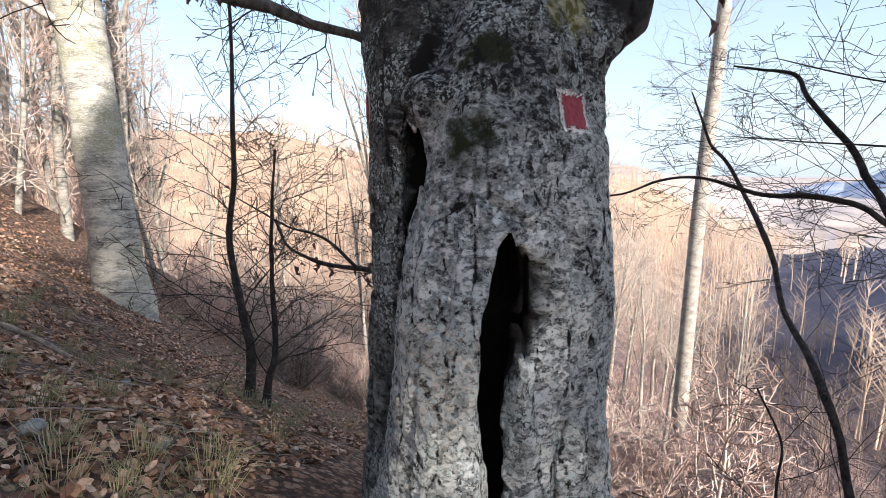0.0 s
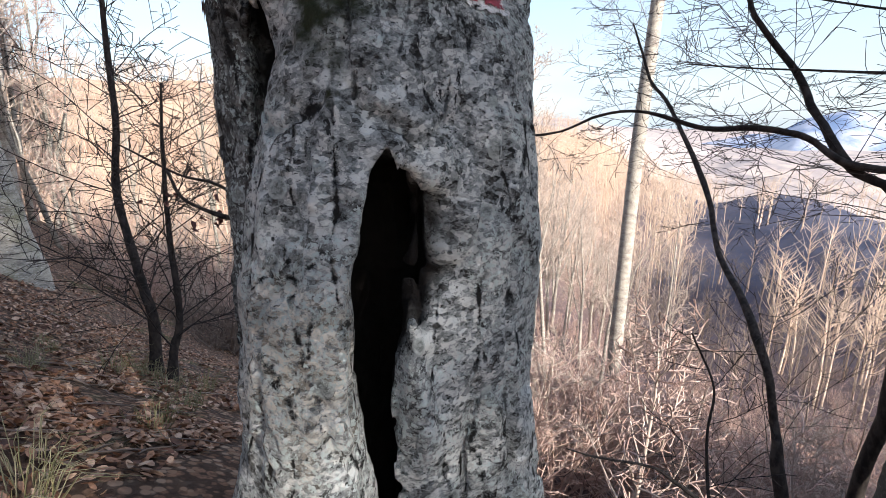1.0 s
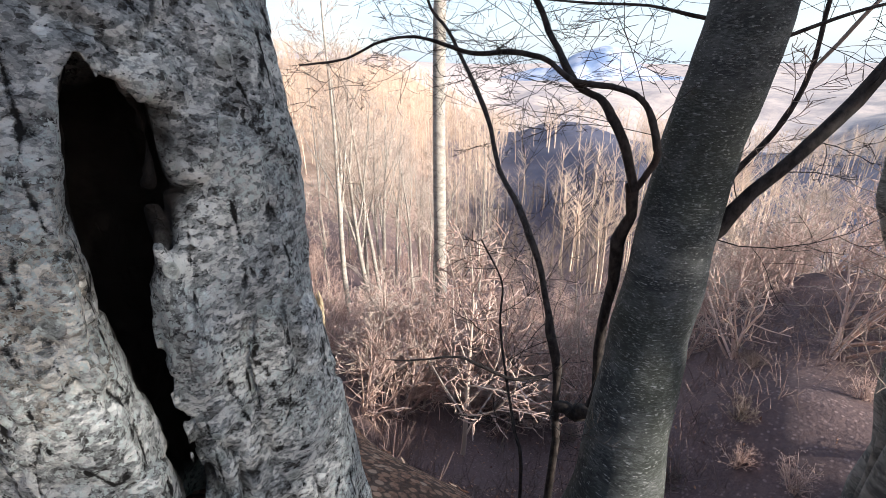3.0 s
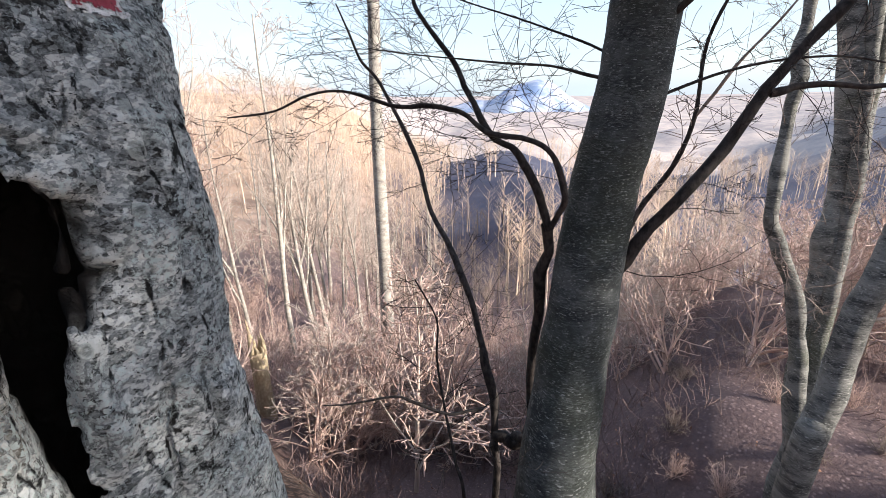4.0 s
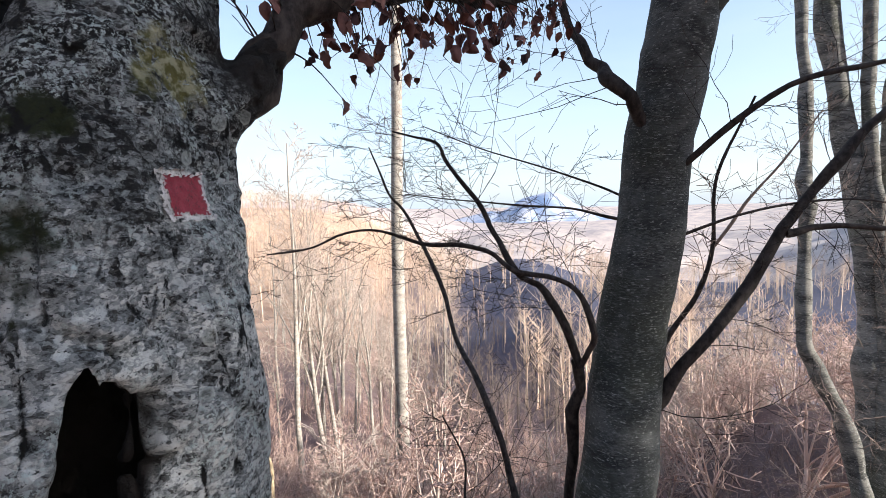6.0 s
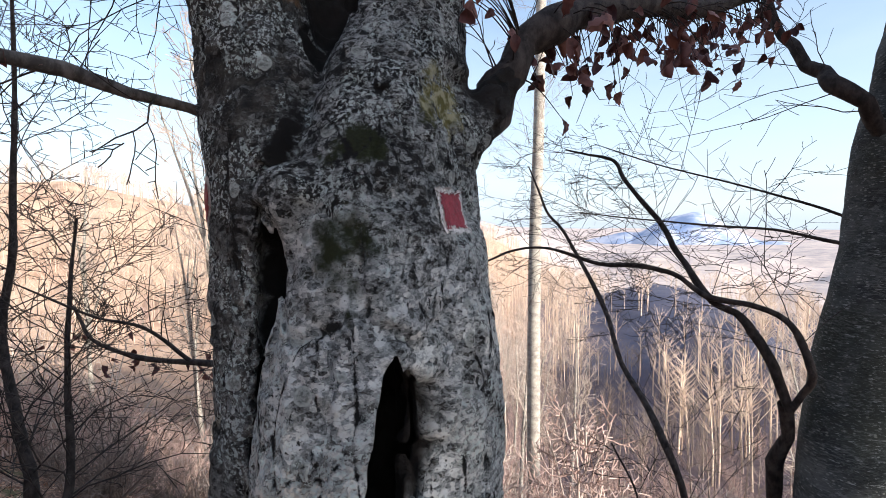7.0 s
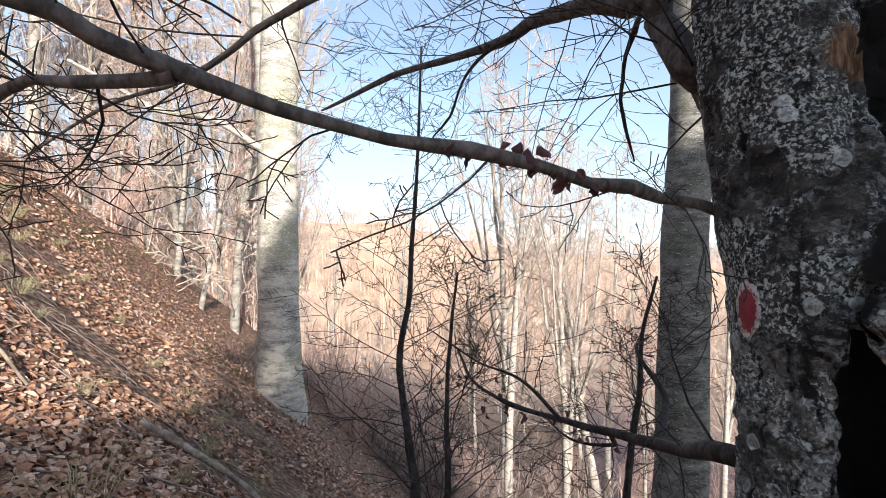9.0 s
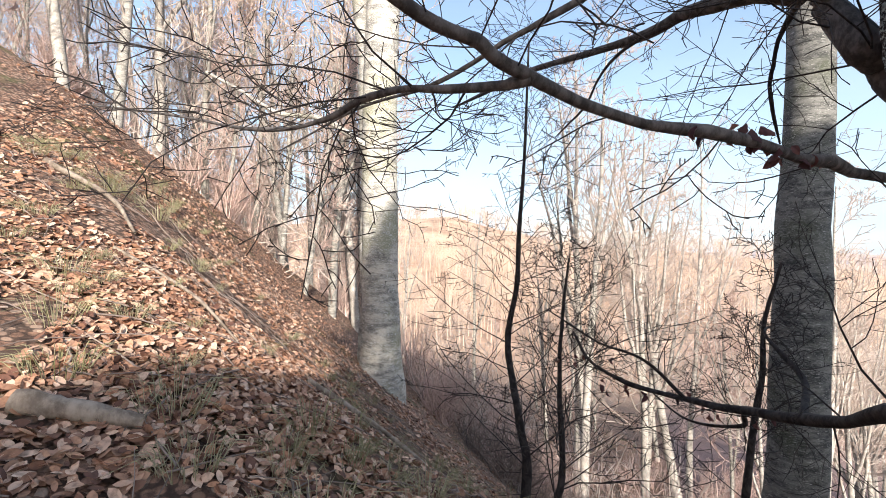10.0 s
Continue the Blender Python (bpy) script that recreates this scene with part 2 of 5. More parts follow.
def beech_bark(name, light, dark, green, patch=0.5, stretch=3.0):
    m = Mat(name, 0.8)
    ring = m.scaled((1.0, 1.0, stretch))
    rnd = m.per_object()
    base = m.mix(m.ramp(m.noise(3.0, 7, 0.68, ring), 0.38, 0.62), dark, light)
    base = m.mix(m.ramp(m.noise(1.3, 4, 0.6), patch, patch + 0.18), base, green)
    base = m.mix(m.ramp(m.noise(26, 6, 0.7, m.scaled((1, 1, stretch * 2))), 0.5, 0.68), base, tuple(min(1, 1.25 * c) for c in light))
    band = m.ramp(m.noise(9, 5, 0.65, m.scaled((0.5, 0.5, 7.0)), 0.5), 0.60, 0.70)
    base = m.mix(m.math("MULTIPLY", band, 0.3), base, tuple(0.4 * c for c in dark))
    d, c = m.cells(34, m.scaled((1, 1, 1.6)))
    dot = m.math("MULTIPLY", m.ramp(d, 0.2, 0.32, 1.0, 0.0), m.ramp(m.axis(0, c), 0.72, 0.78))
    base = m.mix(m.math("MULTIPLY", dot, 0.3), base, (0.46, 0.46, 0.42))
    fleck = m.math("MULTIPLY", m.ramp(m.noise(30, 7, 0.72, m.scaled((1, 1, 3.4))), 0.60, 0.63), m.ramp(m.noise(2.2, 3), 0.40, 0.55, 0.15, 1.0))
    base = m.mix(m.math("MULTIPLY", fleck, 0.85), base, tuple(min(0.8, 1.7 * c + 0.12) for c in light))
    dash = m.math("MULTIPLY", m.ramp(m.noise(24, 6, 0.7, m.scaled((1, 1, 4.2))), 0.37, 0.40, 1.0, 0.0), 0.75)
    base = m.mix(dash, base, tuple(0.4 * c for c in dark))
    # short pale lenticels and broken grey bands
    mark = m.ramp(m.noise(20, 3, 0.5, m.scaled((1.0, 1.0, 5.5))), 0.655, 0.675)
    base = m.mix(m.math("MULTIPLY", mark, 0.8), base, tuple(min(0.8, 2.2 * c + 0.10) for c in light))
    band2 = m.math("MULTIPLY", m.ramp(m.noise(46, 7, 0.75, m.scaled((0.6, 0.6, 2.6))), 0.50, 0.56), m.ramp(m.noise(3.2, 5, 0.65, ring), 0.46, 0.58))
    base = m.mix(m.math("MULTIPLY", band2, 0.35), base, tuple(min(0.8, 1.8 * c + 0.04) for c in light))
    base = m.mix(m.math("MULTIPLY", rnd, 0.3), base, dark)
    return m.done(base, m.math("ADD", m.noise(24, 7, 0.7, ring), m.math("MULTIPLY", band, -0.5)), 0.5, 0.012)


def plain_bark(name, a, b, scale=22):
    m = Mat(name, 0.85)
    base = m.mix(m.ramp(m.noise(scale, 5, 0.65, m.scaled((1, 1, 0.6))), 0.35, 0.68), a, b)
    base = m.mix(m.math("MULTIPLY", m.per_object(), 0.35), base, tuple(0.6 * c for c in a))
    return m.done(base, m.noise(scale * 2, 6, 0.7), 0.5, 0.006)


def twig_mat(name, a, b):
    m = Mat(name, 0.8)
    return m.done(m.mix(m.math("ADD", m.math("MULTIPLY", m.per_island(), 0.75), m.math("MULTIPLY", m.per_object(), 0.25)), a, b))


def leaf_mat(name, tones, piece=False):
    m = Mat(name, 0.6)
    r = m.per_object() if piece else m.per_island()
    c = m.mix(m.ramp(r, 0.0, 0.45), tones[0], tones[1])
    c = m.mix(m.ramp(r, 0.5, 0.95), c, tones[2])
    c = m.mix(m.ramp(m.noise(55, 4), 0.4, 0.75, 0.0, 0.5), c, tuple(0.45 * x for x in tones[0]))
    return m.done(c, m.noise(160, 3), 0.25, 0.002)


def ground_mat():
    m = Mat("leaf_mould_ground", 0.95)
    p = m.pos
    flat = m.scaled((1, 1, 0))
    near = m.mix(m.ramp(m.noise(26, 8, 0.75), 0.35, 0.65), (0.12, 0.070, 0.050), (0.38, 0.215, 0.145))
    d, c = m.cells(15)
    near = m.mix(m.math("MULTIPLY", m.ramp(d, 0.15, 0.5, 0.85, 0.0), m.axis(0, c)), near, (0.34, 0.19, 0.12))
    dl, cl_ = m.cells(24, m.bent(p, 20, 0.02, 3))
    near = m.mix(m.ramp(m.axis(0, cl_), 0.52, 0.60, 0.0, 0.8), near, m.mix(m.axis(1, cl_), (0.30, 0.17, 0.11), (0.56, 0.40, 0.30)))
    near = m.mix(m.ramp(dl, 0.42, 0.60, 0.0, 0.8), near, (0.05, 0.034, 0.028))
    moss = m.ramp(m.noise(1.1, 5, 0.65, flat), 0.55, 0.66)
    near = m.mix(m.math("MULTIPLY", moss, 0.75), near, m.mix(m.noise(60, 5), (0.045, 0.06, 0.02), (0.15, 0.14, 0.06)))
    # falling side: the purple of its shade is put into the ground colour
    d5, c5 = m.cells(17)
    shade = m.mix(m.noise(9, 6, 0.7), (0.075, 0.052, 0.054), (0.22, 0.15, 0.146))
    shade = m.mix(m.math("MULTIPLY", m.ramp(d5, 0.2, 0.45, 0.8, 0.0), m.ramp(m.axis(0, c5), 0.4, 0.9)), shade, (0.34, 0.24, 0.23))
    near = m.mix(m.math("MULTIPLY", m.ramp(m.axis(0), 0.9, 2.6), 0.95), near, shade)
    # blue shade of the spur painted into the far ground, opposite hillside kept pale
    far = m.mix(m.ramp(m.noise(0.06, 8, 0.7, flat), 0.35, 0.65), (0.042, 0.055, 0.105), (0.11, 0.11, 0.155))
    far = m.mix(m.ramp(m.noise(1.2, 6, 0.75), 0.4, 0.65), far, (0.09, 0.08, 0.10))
    shaded_side = m.math("ADD", m.math("SUBTRACT", m.axis(0), m.math("MULTIPLY", m.axis(1), 0.55)), m.math("MULTIPLY", m.noise(0.03, 4, 0.6, flat), 40))
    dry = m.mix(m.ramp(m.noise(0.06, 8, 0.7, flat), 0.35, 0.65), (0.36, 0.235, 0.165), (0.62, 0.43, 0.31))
    far = m.mix(m.ramp(shaded_side, -10, 40), dry, far)
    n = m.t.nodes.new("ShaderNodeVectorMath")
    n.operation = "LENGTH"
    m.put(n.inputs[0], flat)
    # distance haze mixed into the ground colour from 350 m on
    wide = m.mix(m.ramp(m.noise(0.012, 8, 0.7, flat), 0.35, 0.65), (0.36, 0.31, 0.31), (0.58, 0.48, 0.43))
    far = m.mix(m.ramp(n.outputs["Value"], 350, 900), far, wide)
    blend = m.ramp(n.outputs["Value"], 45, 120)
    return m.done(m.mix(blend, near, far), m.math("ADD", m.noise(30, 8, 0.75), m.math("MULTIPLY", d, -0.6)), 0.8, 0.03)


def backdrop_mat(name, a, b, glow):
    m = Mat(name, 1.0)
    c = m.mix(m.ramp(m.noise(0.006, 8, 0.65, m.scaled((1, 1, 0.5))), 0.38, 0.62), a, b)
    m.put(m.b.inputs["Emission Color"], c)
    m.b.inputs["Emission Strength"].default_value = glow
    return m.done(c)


def paint_mat(name, a, b, c):
    m = Mat(name, 0.65)
    col = m.mix(m.ramp(m.noise(45, 6, 0.7), 0.35, 0.65), a, b)
    col = m.mix(m.ramp(m.noise(90, 6, 0.78), 0.535, 0.60), col, c)
    return m.done(col, m.noise(70, 6, 0.7), 0.6, 0.006)


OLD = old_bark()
# tones of one bark; the grey and mossy ones are darkened for shaded trees
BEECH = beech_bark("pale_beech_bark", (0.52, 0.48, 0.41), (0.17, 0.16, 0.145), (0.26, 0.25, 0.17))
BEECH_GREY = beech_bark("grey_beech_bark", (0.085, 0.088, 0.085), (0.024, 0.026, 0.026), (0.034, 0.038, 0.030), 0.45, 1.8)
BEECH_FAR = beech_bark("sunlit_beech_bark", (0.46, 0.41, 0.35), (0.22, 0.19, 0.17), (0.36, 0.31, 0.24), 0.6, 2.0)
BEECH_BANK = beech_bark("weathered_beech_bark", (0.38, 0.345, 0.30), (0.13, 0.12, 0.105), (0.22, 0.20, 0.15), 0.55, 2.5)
BEECH_MID = beech_bark("mossy_shaded_bark", (0.24, 0.228, 0.205), (0.045, 0.045, 0.042), (0.08, 0.085, 0.055), 0.5, 3.5)
DARK = plain_bark("dark_branch_bark", (0.018, 0.014, 0.013), (0.07, 0.056, 0.05))
LIMB = plain_bark("grey_limb_bark", (0.05, 0.044, 0.041), (0.17, 0.15, 0.14), 30)
TWIG = twig_mat("grey_brown_twigs", (0.15, 0.112, 0.095), (0.36, 0.28, 0.235))
TWIG_LOW = twig_mat("dull_brown_shoots", (0.09, 0.062, 0.058), (0.30, 0.205, 0.185))
TWIG_RED = twig_mat("reddish_twigs", (0.28, 0.175, 0.145), (0.80, 0.60, 0.52))
TWIG_PALE = twig_mat("pale_twigs", (0.32, 0.245, 0.205), (0.66, 0.55, 0.475))
TWIG_FAR = twig_mat("far_wood_twigs", (0.42, 0.30, 0.225), (0.80, 0.62, 0.49))
LEAF = leaf_mat("withered_beech_leaves", ((0.06, 0.026, 0.028), (0.12, 0.050, 0.046), (0.23, 0.105, 0.085)), True)
LITTER = leaf_mat("fallen_leaves", ((0.13, 0.060, 0.042), (0.44, 0.235, 0.145), (0.68, 0.47, 0.345)))
LITTER_ONE = leaf_mat("fallen_leaves_single", ((0.13, 0.060, 0.042), (0.42, 0.225, 0.145), (0.66, 0.46, 0.345)), True)
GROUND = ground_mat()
GRASS = twig_mat("dry_grass", (0.20, 0.19, 0.08), (0.46, 0.40, 0.27))
SPLIT = plain_bark("split_wood", (0.42, 0.32, 0.20), (0.62, 0.50, 0.34), 16)
ROT = plain_bark("weathered_log_wood", (0.16, 0.12, 0.09), (0.42, 0.34, 0.27), 14)
STONE = plain_bark("grey_stone", (0.22, 0.21, 0.20), (0.42, 0.40, 0.38), 12)
RED = paint_mat("red_trail_paint", (0.21, 0.020, 0.033), (0.31, 0.042, 0.060), (0.09, 0.028, 0.030))
WHITE = paint_mat("white_trail_paint", (0.66, 0.62, 0.60), (0.40, 0.37, 0.35), (0.12, 0.11, 0.10))


# ---- mesh tools ----
class Mesher:
    """Gathers quads, then becomes one mesh."""

    def __init__(self):
        self.v, self.f, self.n = [], [], 0

    def add(self, v, f):
        self.v.append(np.asarray(v, np.float32))
        self.f.append(np.asarray(f, np.int32) + self.n)
        self.n += len(v)

    def tube(self, pts, rad, k=6, rng=None, wob=0.0):
        p = np.asarray(pts, float)
        n = len(p)
        r = np.asarray(rad, float) if np.ndim(rad) else np.full(n, float(rad))
        tg = np.gradient(p, axis=0)
        tg /= np.linalg.norm(tg, axis=1)[:, None] + 1e-9
        w = np.abs(p[-1] - p[0])
        ref = np.eye(3)[int(np.argmin(w))]
        a = np.cross(tg, ref)
        a /= np.linalg.norm(a, axis=1)[:, None] + 1e-9
        b = np.cross(tg, a)
        th = np.arange(k) * 2 * np.pi / k
        rr = r[:, None] * np.ones(k)
        if wob:
            rr = rr * (1 + wob * (rng.random((n, k)) - 0.5))
        v = p[:, None] + rr[..., None] * (np.cos(th)[None, :, None] * a[:, None] + np.sin(th)[None, :, None] * b[:, None])
        i = np.arange(n - 1)[:, None] * k
        j = np.arange(k)[None]
        j2 = (j + 1) % k
        self.add(v.reshape(-1, 3), np.stack([i + j, i + j2, i + k + j2, i + k + j], -1).reshape(-1, 4))

    def arrays(self):
        return np.concatenate(self.v), np.concatenate(self.f)

    def mesh(self, name, mat, smooth=True):
        v, f = self.arrays()
        return quad_mesh(name, v, f, mat, smooth)


def quad_mesh(name, v, f, mat, smooth=True):
    me = bpy.data.meshes.new(name)
    me.vertices.add(len(v))
    me.vertices.foreach_set("co", np.asarray(v, np.float32).ravel())
    me.loops.add(4 * len(f))
    me.loops.foreach_set("vertex_index", np.asarray(f, np.int32).ravel())
    me.polygons.add(len(f))
    me.polygons.foreach_set("loop_start", np.arange(len(f), dtype=np.int32) * 4)
    me.update(calc_edges=True)
    me.polygons.foreach_set("use_smooth", np.full(len(f), smooth))
    me.materials.append(mat)
    me.validate()
    return me


def thing(name, at, label, category, group="", kind=""):
    ob = new(name)
    ob.location = at
    ob.empty_display_size = 0.1
    return tagged(ob, label, category, group, kind)


def part(name, me, parent, label="", local=False):
    """Links a mesh under a thing or part. Meshes in world space are moved to the parent's base."""
    ob = new(name, me)
    ob.parent = parent
    if not local:
        base = Vector(parent.location)
        if parent.parent:
            base += Vector(parent.parent.location)
        ob.location = -base
    if label:
        ob["label"] = label
    return ob


def sweep(pts, steps=8):
    """A smooth line through a few given places (Catmull-Rom)."""
    p = np.asarray(pts, float)
    q = np.vstack([2 * p[0] - p[1], p, 2 * p[-1] - p[-2]])
    out = []
    for i in range(1, len(q) - 2):
        for s in np.arange(steps) / steps:
            a, b, c, d = q[i - 1], q[i], q[i + 1], q[i + 2]
            out.append(0.5 * (2 * b + (c - a) * s + (2 * a - 5 * b + 4 * c - d) * s * s + (3 * b - a - 3 * c + d) * s ** 3))
    out.append(p[-1])
    return np.array(out)


def unit(v):
    return v / (np.linalg.norm(v) + 1e-9)


def wander(rng, p, d, length, n, bend, lift=0.0):
    """A crooked line from p along d."""
    pts = [np.asarray(p, float)]
    d = unit(np.asarray(d, float))
    for _ in range(n):
        d = unit(d + bend * rng.normal(size=3) + np.array((0, 0, lift)))
        pts.append(pts[-1] + d * length / n)
    return np.array(pts)


def sprout(m, rng, line, r0, count, length, levels, spread=0.9, lift=0.03, bend=0.14, sides=4, start=0.15, flat=0.0, rmin=0.0012):
    """Side shoots along a line, each with its own shoots."""
    n = len(line)
    for i in range(count):
        u = start + (1 - start) * (i + rng.random()) / count
        k = min(int(u * (n - 1)), n - 2)
        f = u * (n - 1) - k
        p = line[k] * (1 - f) + line[k + 1] * f
        t = unit(line[k + 1] - line[k])
        side = rng.normal(size=3)
        side[2] *= 1 - flat
        side = unit(side - t * (side @ t))
        d = unit(t * (1 - 0.55 * spread) + side * spread)
        ln = length * (1.1 - 0.6 * u) * (0.55 + 0.7 * rng.random())
        r = max(rmin, min(r0 * (1 - 0.7 * u) * 0.6, ln * 0.02))
        seg = 5 if levels > 1 else 3
        pts = wander(rng, p, d, ln, seg, bend, lift)
        m.tube(pts, np.linspace(r, max(rmin, r * 0.3), seg + 1), sides if levels > 1 else 3)
        if levels > 1:
            sprout(m, rng, pts, r, max(3, min(8, int(count * 0.5))), ln * 0.5, levels - 1, spread, lift, bend, sides, 0.2, flat, rmin)


# ---- the lie of the land ----
def soft(x, k):
    return k * np.logaddexp(0, np.asarray(x, float) / k)


def smooth01(x, a, b):
    t = np.clip((np.asarray(x, float) - a) / (b - a), 0, 1)
    return t * t * (3 - 2 * t)


LATTICE = np.random.RandomState(7).rand(32, 32, 32).astype(np.float32)


def vnoise(x, y, z):
    """Value noise between -1 and 1."""
    x, y, z = (np.asarray(c, np.float32) for c in (x, y, z))
    xi, yi, zi = (np.floor(c).astype(np.int32) for c in (x, y, z))
    fx, fy, fz = x - xi, y - yi, z - zi
    fx, fy, fz = (f * f * (3 - 2 * f) for f in (fx, fy, fz))
    out = 0
    for a in (0, 1):
        for b in (0, 1):
            for c in (0, 1):
                w = (fx if a else 1 - fx) * (fy if b else 1 - fy) * (fz if c else 1 - fz)
                out = out + w * LATTICE[(xi + a) & 31, (yi + b) & 31, (zi + c) & 31]
    return 2 * out - 1


def bank(x, y):
    """The steep wooded slope that the path crosses."""
    xe = 45 * np.tanh(x / 45)
    edge = 1.6 + 0.45 * np.minimum(soft(-(x + 3), 0.15), 6)
    z = 1.33 - 0.36 * (xe + 3.3) + 0.22 * soft(-xe - 5.8, 0.5) - 0.60 * soft(y - edge, 0.22) - 0.28 * soft(x - 1.2, 0.4) - 0.45 * smooth01(x, 1.0, 2.8) - 1.5 * smooth01(x, 0.65, 2.2) * smooth01(y, 1.1, 2.8) * smooth01(np.hypot(x, y), 13, 5)
    return z + 0.05 * soft(-y - 1, 0.5)


def valley(x, y):
    r = np.hypot(x, y)
    b = np.degrees(np.arctan2(x, y))
    open_ = smooth01(b, 14, 32) * smooth01(b, 95, 75)
    z = -8.5 - 0.15 * np.minimum(r, 90) * open_ - 0.165 * np.minimum(r, 75) - 0.02 * np.clip(r - 75, 0, 60)
    top = np.interp(b, (-180, -70, -32, -22, -5, 10, 24, 36, 64, 100, 180), (20, 25, 50, 50, 29, 23, 18, 0, 0, 14, 14))
    top = top + 4 * vnoise(b / 7.0, b * 0 + 2.2, 0.4) * smooth01(b, 34, 20)
    z = z + top * smooth01(r, 95, 370)
    z = z - 100 * smooth01(b, 20, 36) * smooth01(b, 85, 66) * smooth01(r, 170, 800) * smooth01(r, 5200, 3600)
    # spur with its shaded side towards the clearing
    ax, ay = 125 * math.sin(radians(49)), 125 * math.cos(radians(49))
    ux, uy = math.sin(radians(33)), math.cos(radians(33))
    s = (x - ax) * ux + (y - ay) * uy
    q = (x - ax) * uy - (y - ay) * ux
    q = q + 9 * vnoise(s / 40, s * 0 + 1.7, 0.2)
    z = z + 10 * np.exp(-(q / 27) ** 2) * smooth01(s, -85, -10) * smooth01(s, 300, 120) * (1 + 0.22 * vnoise(s / 22, q / 22, 3.1))
    # far rolling ridges
    z = z + smooth01(r, 500, 1400) * (12 + 16 * vnoise(x / 420 + 3, y / 420, 0.5) - 0.004 * r)
    z = z + smooth01(r, 220, 600) * smooth01(r, 2600, 1500) * smooth01(b, 16, 34) * (30 * vnoise(x / 150 + 1, y / 150, 3.5) + 13 * vnoise(x / 60, y / 60, 8.5))
    return z + smooth01(r, 30, 200) * (1.4 * vnoise(x / 26, y / 26, 2.5) + 3.5 * vnoise(x / 70, y / 70, 5.5))


def H(x, y):
    a, v = bank(x, y), valley(x, y)
    z = np.logaddexp(a / 1.6, v / 1.6) * 1.6
    r = np.hypot(x, y)
    # a shoulder of the slope on the open side, grown over with bushes
    b = np.degrees(np.arctan2(x, y))
    k = smooth01(b, 40, 72) * smooth01(b, 140, 110) * smooth01(r, 4.0, 8.0) * smooth01(r, 26, 16)
    z = z * (1 - k) + k * np.maximum(z, -2.9 - 0.12 * (r - 6))
    amp = smooth01(r, 0.5, 6) * 0.8 + 0.2
    rough = 0.10 * vnoise(x * 0.8, y * 0.8, 1.3) * smooth01(r, 40, 14) + 0.035 * vnoise(x * 2.7, y * 2.7, 4.1) * smooth01(r, 16, 6)
    return z + amp * rough + 0.012 * vnoise(x * 9, y * 9, 7.7) * smooth01(r, 6, 3)


def HZ(x, y):
    return float(H(np.float64(x), np.float64(y)))


def make_ground():
    rad = [0.0]
    r, step = 0.0, 0.07
    while r < 4600:
        step = max(0.07, 0.024 * r)
        r += step
        rad.append(r)
    rad = np.array(rad[1:])
    k = 300
    th = np.arange(k) * 2 * np.pi / k
    cx, cy = -1.0, 1.2
    x = cx + rad[:, None] * np.sin(th)[None]
    y = cy + rad[:, None] * np.cos(th)[None]
    z = H(x, y)
    v = np.stack([x, y, z], -1).reshape(-1, 3)
    i = np.arange(len(rad) - 1)[:, None] * k
    j = np.arange(k)[None]
    f = np.stack([i + j, i + k + j, i + k + (j + 1) % k, i + (j + 1) % k], -1).reshape(-1, 4)
    mid = np.array([[cx, cy, HZ(cx, cy)]])
    hub = len(v)
    fan = np.array([[hub, 2 * t, (2 * t + 1) % k, (2 * t + 2) % k] for t in range(k // 2)])
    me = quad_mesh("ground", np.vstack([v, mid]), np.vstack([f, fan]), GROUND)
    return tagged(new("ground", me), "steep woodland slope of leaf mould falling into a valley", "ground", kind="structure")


ground = make_ground()


def make_mountain(name, bearing, dist, half, height, base, mat, seed, label):
    """One far ridge, a sheet with spurs and folds."""
    nx, ny = 120, 26
    u = np.linspace(-1, 1, nx)[None]
    w = np.linspace(0, 1, ny)[:, None]
    s = u * half
    prof = 0.35 + 0.25 * vnoise(s / (half * 0.33) + seed, np.full_like(s, seed), 0) + 0.12 * vnoise(s / (half * 0.12) + seed, np.full_like(s, 3.3), 0)
    if seed == 5:
        prof = 0.5 + 0.5 * prof + 0.82 * np.exp(-(np.abs(u - 0.02) / 0.20) ** 1.5) + 0.18 * np.exp(-((u + 0.04) / 0.40) ** 2) + 0.07 * vnoise(s / 130, np.full_like(s, 8.1), 0)
    else:
        prof = prof * (1 - 0.7 * smooth01(u, 0.02, 0.2))
    z = base + height * np.clip(prof, 0.05, 2) * (w ** 0.8) * np.ones_like(u)
    z = z + 0.10 * height * vnoise(s / 110 + seed, w * 4, 1.5) * (1 - w) * 2 * w
    depth = dist - 900 * (1 - w) + 330 * vnoise(s / 150 + seed, w * 2 + seed, 0) * (1 - w)
    sb_, cb_ = math.sin(radians(bearing)), math.cos(radians(bearing))
    x = depth * sb_ + s * cb_
    y = depth * cb_ - s * sb_
    v = np.stack([x, y, z * np.ones_like(x)], -1).reshape(-1, 3)
    i = np.arange(ny - 1)[:, None] * nx
    j = np.arange(nx - 1)[None]
    f = np.stack([i + j, i + j + 1, i + nx + j + 1, i + nx + j], -1).reshape(-1, 4)
    return tagged(new(name, quad_mesh(name, v, f, mat)), label, "mountain", kind="structure")


# air haze and pale lit folds put into the colours, with some emission
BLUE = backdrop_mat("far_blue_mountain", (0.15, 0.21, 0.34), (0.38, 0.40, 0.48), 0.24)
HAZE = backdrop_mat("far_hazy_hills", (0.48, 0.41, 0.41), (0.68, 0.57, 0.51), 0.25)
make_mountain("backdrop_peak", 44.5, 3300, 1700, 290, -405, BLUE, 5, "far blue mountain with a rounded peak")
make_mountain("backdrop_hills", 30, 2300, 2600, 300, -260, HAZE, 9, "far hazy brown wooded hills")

from mathutils.bvhtree import BVHTree


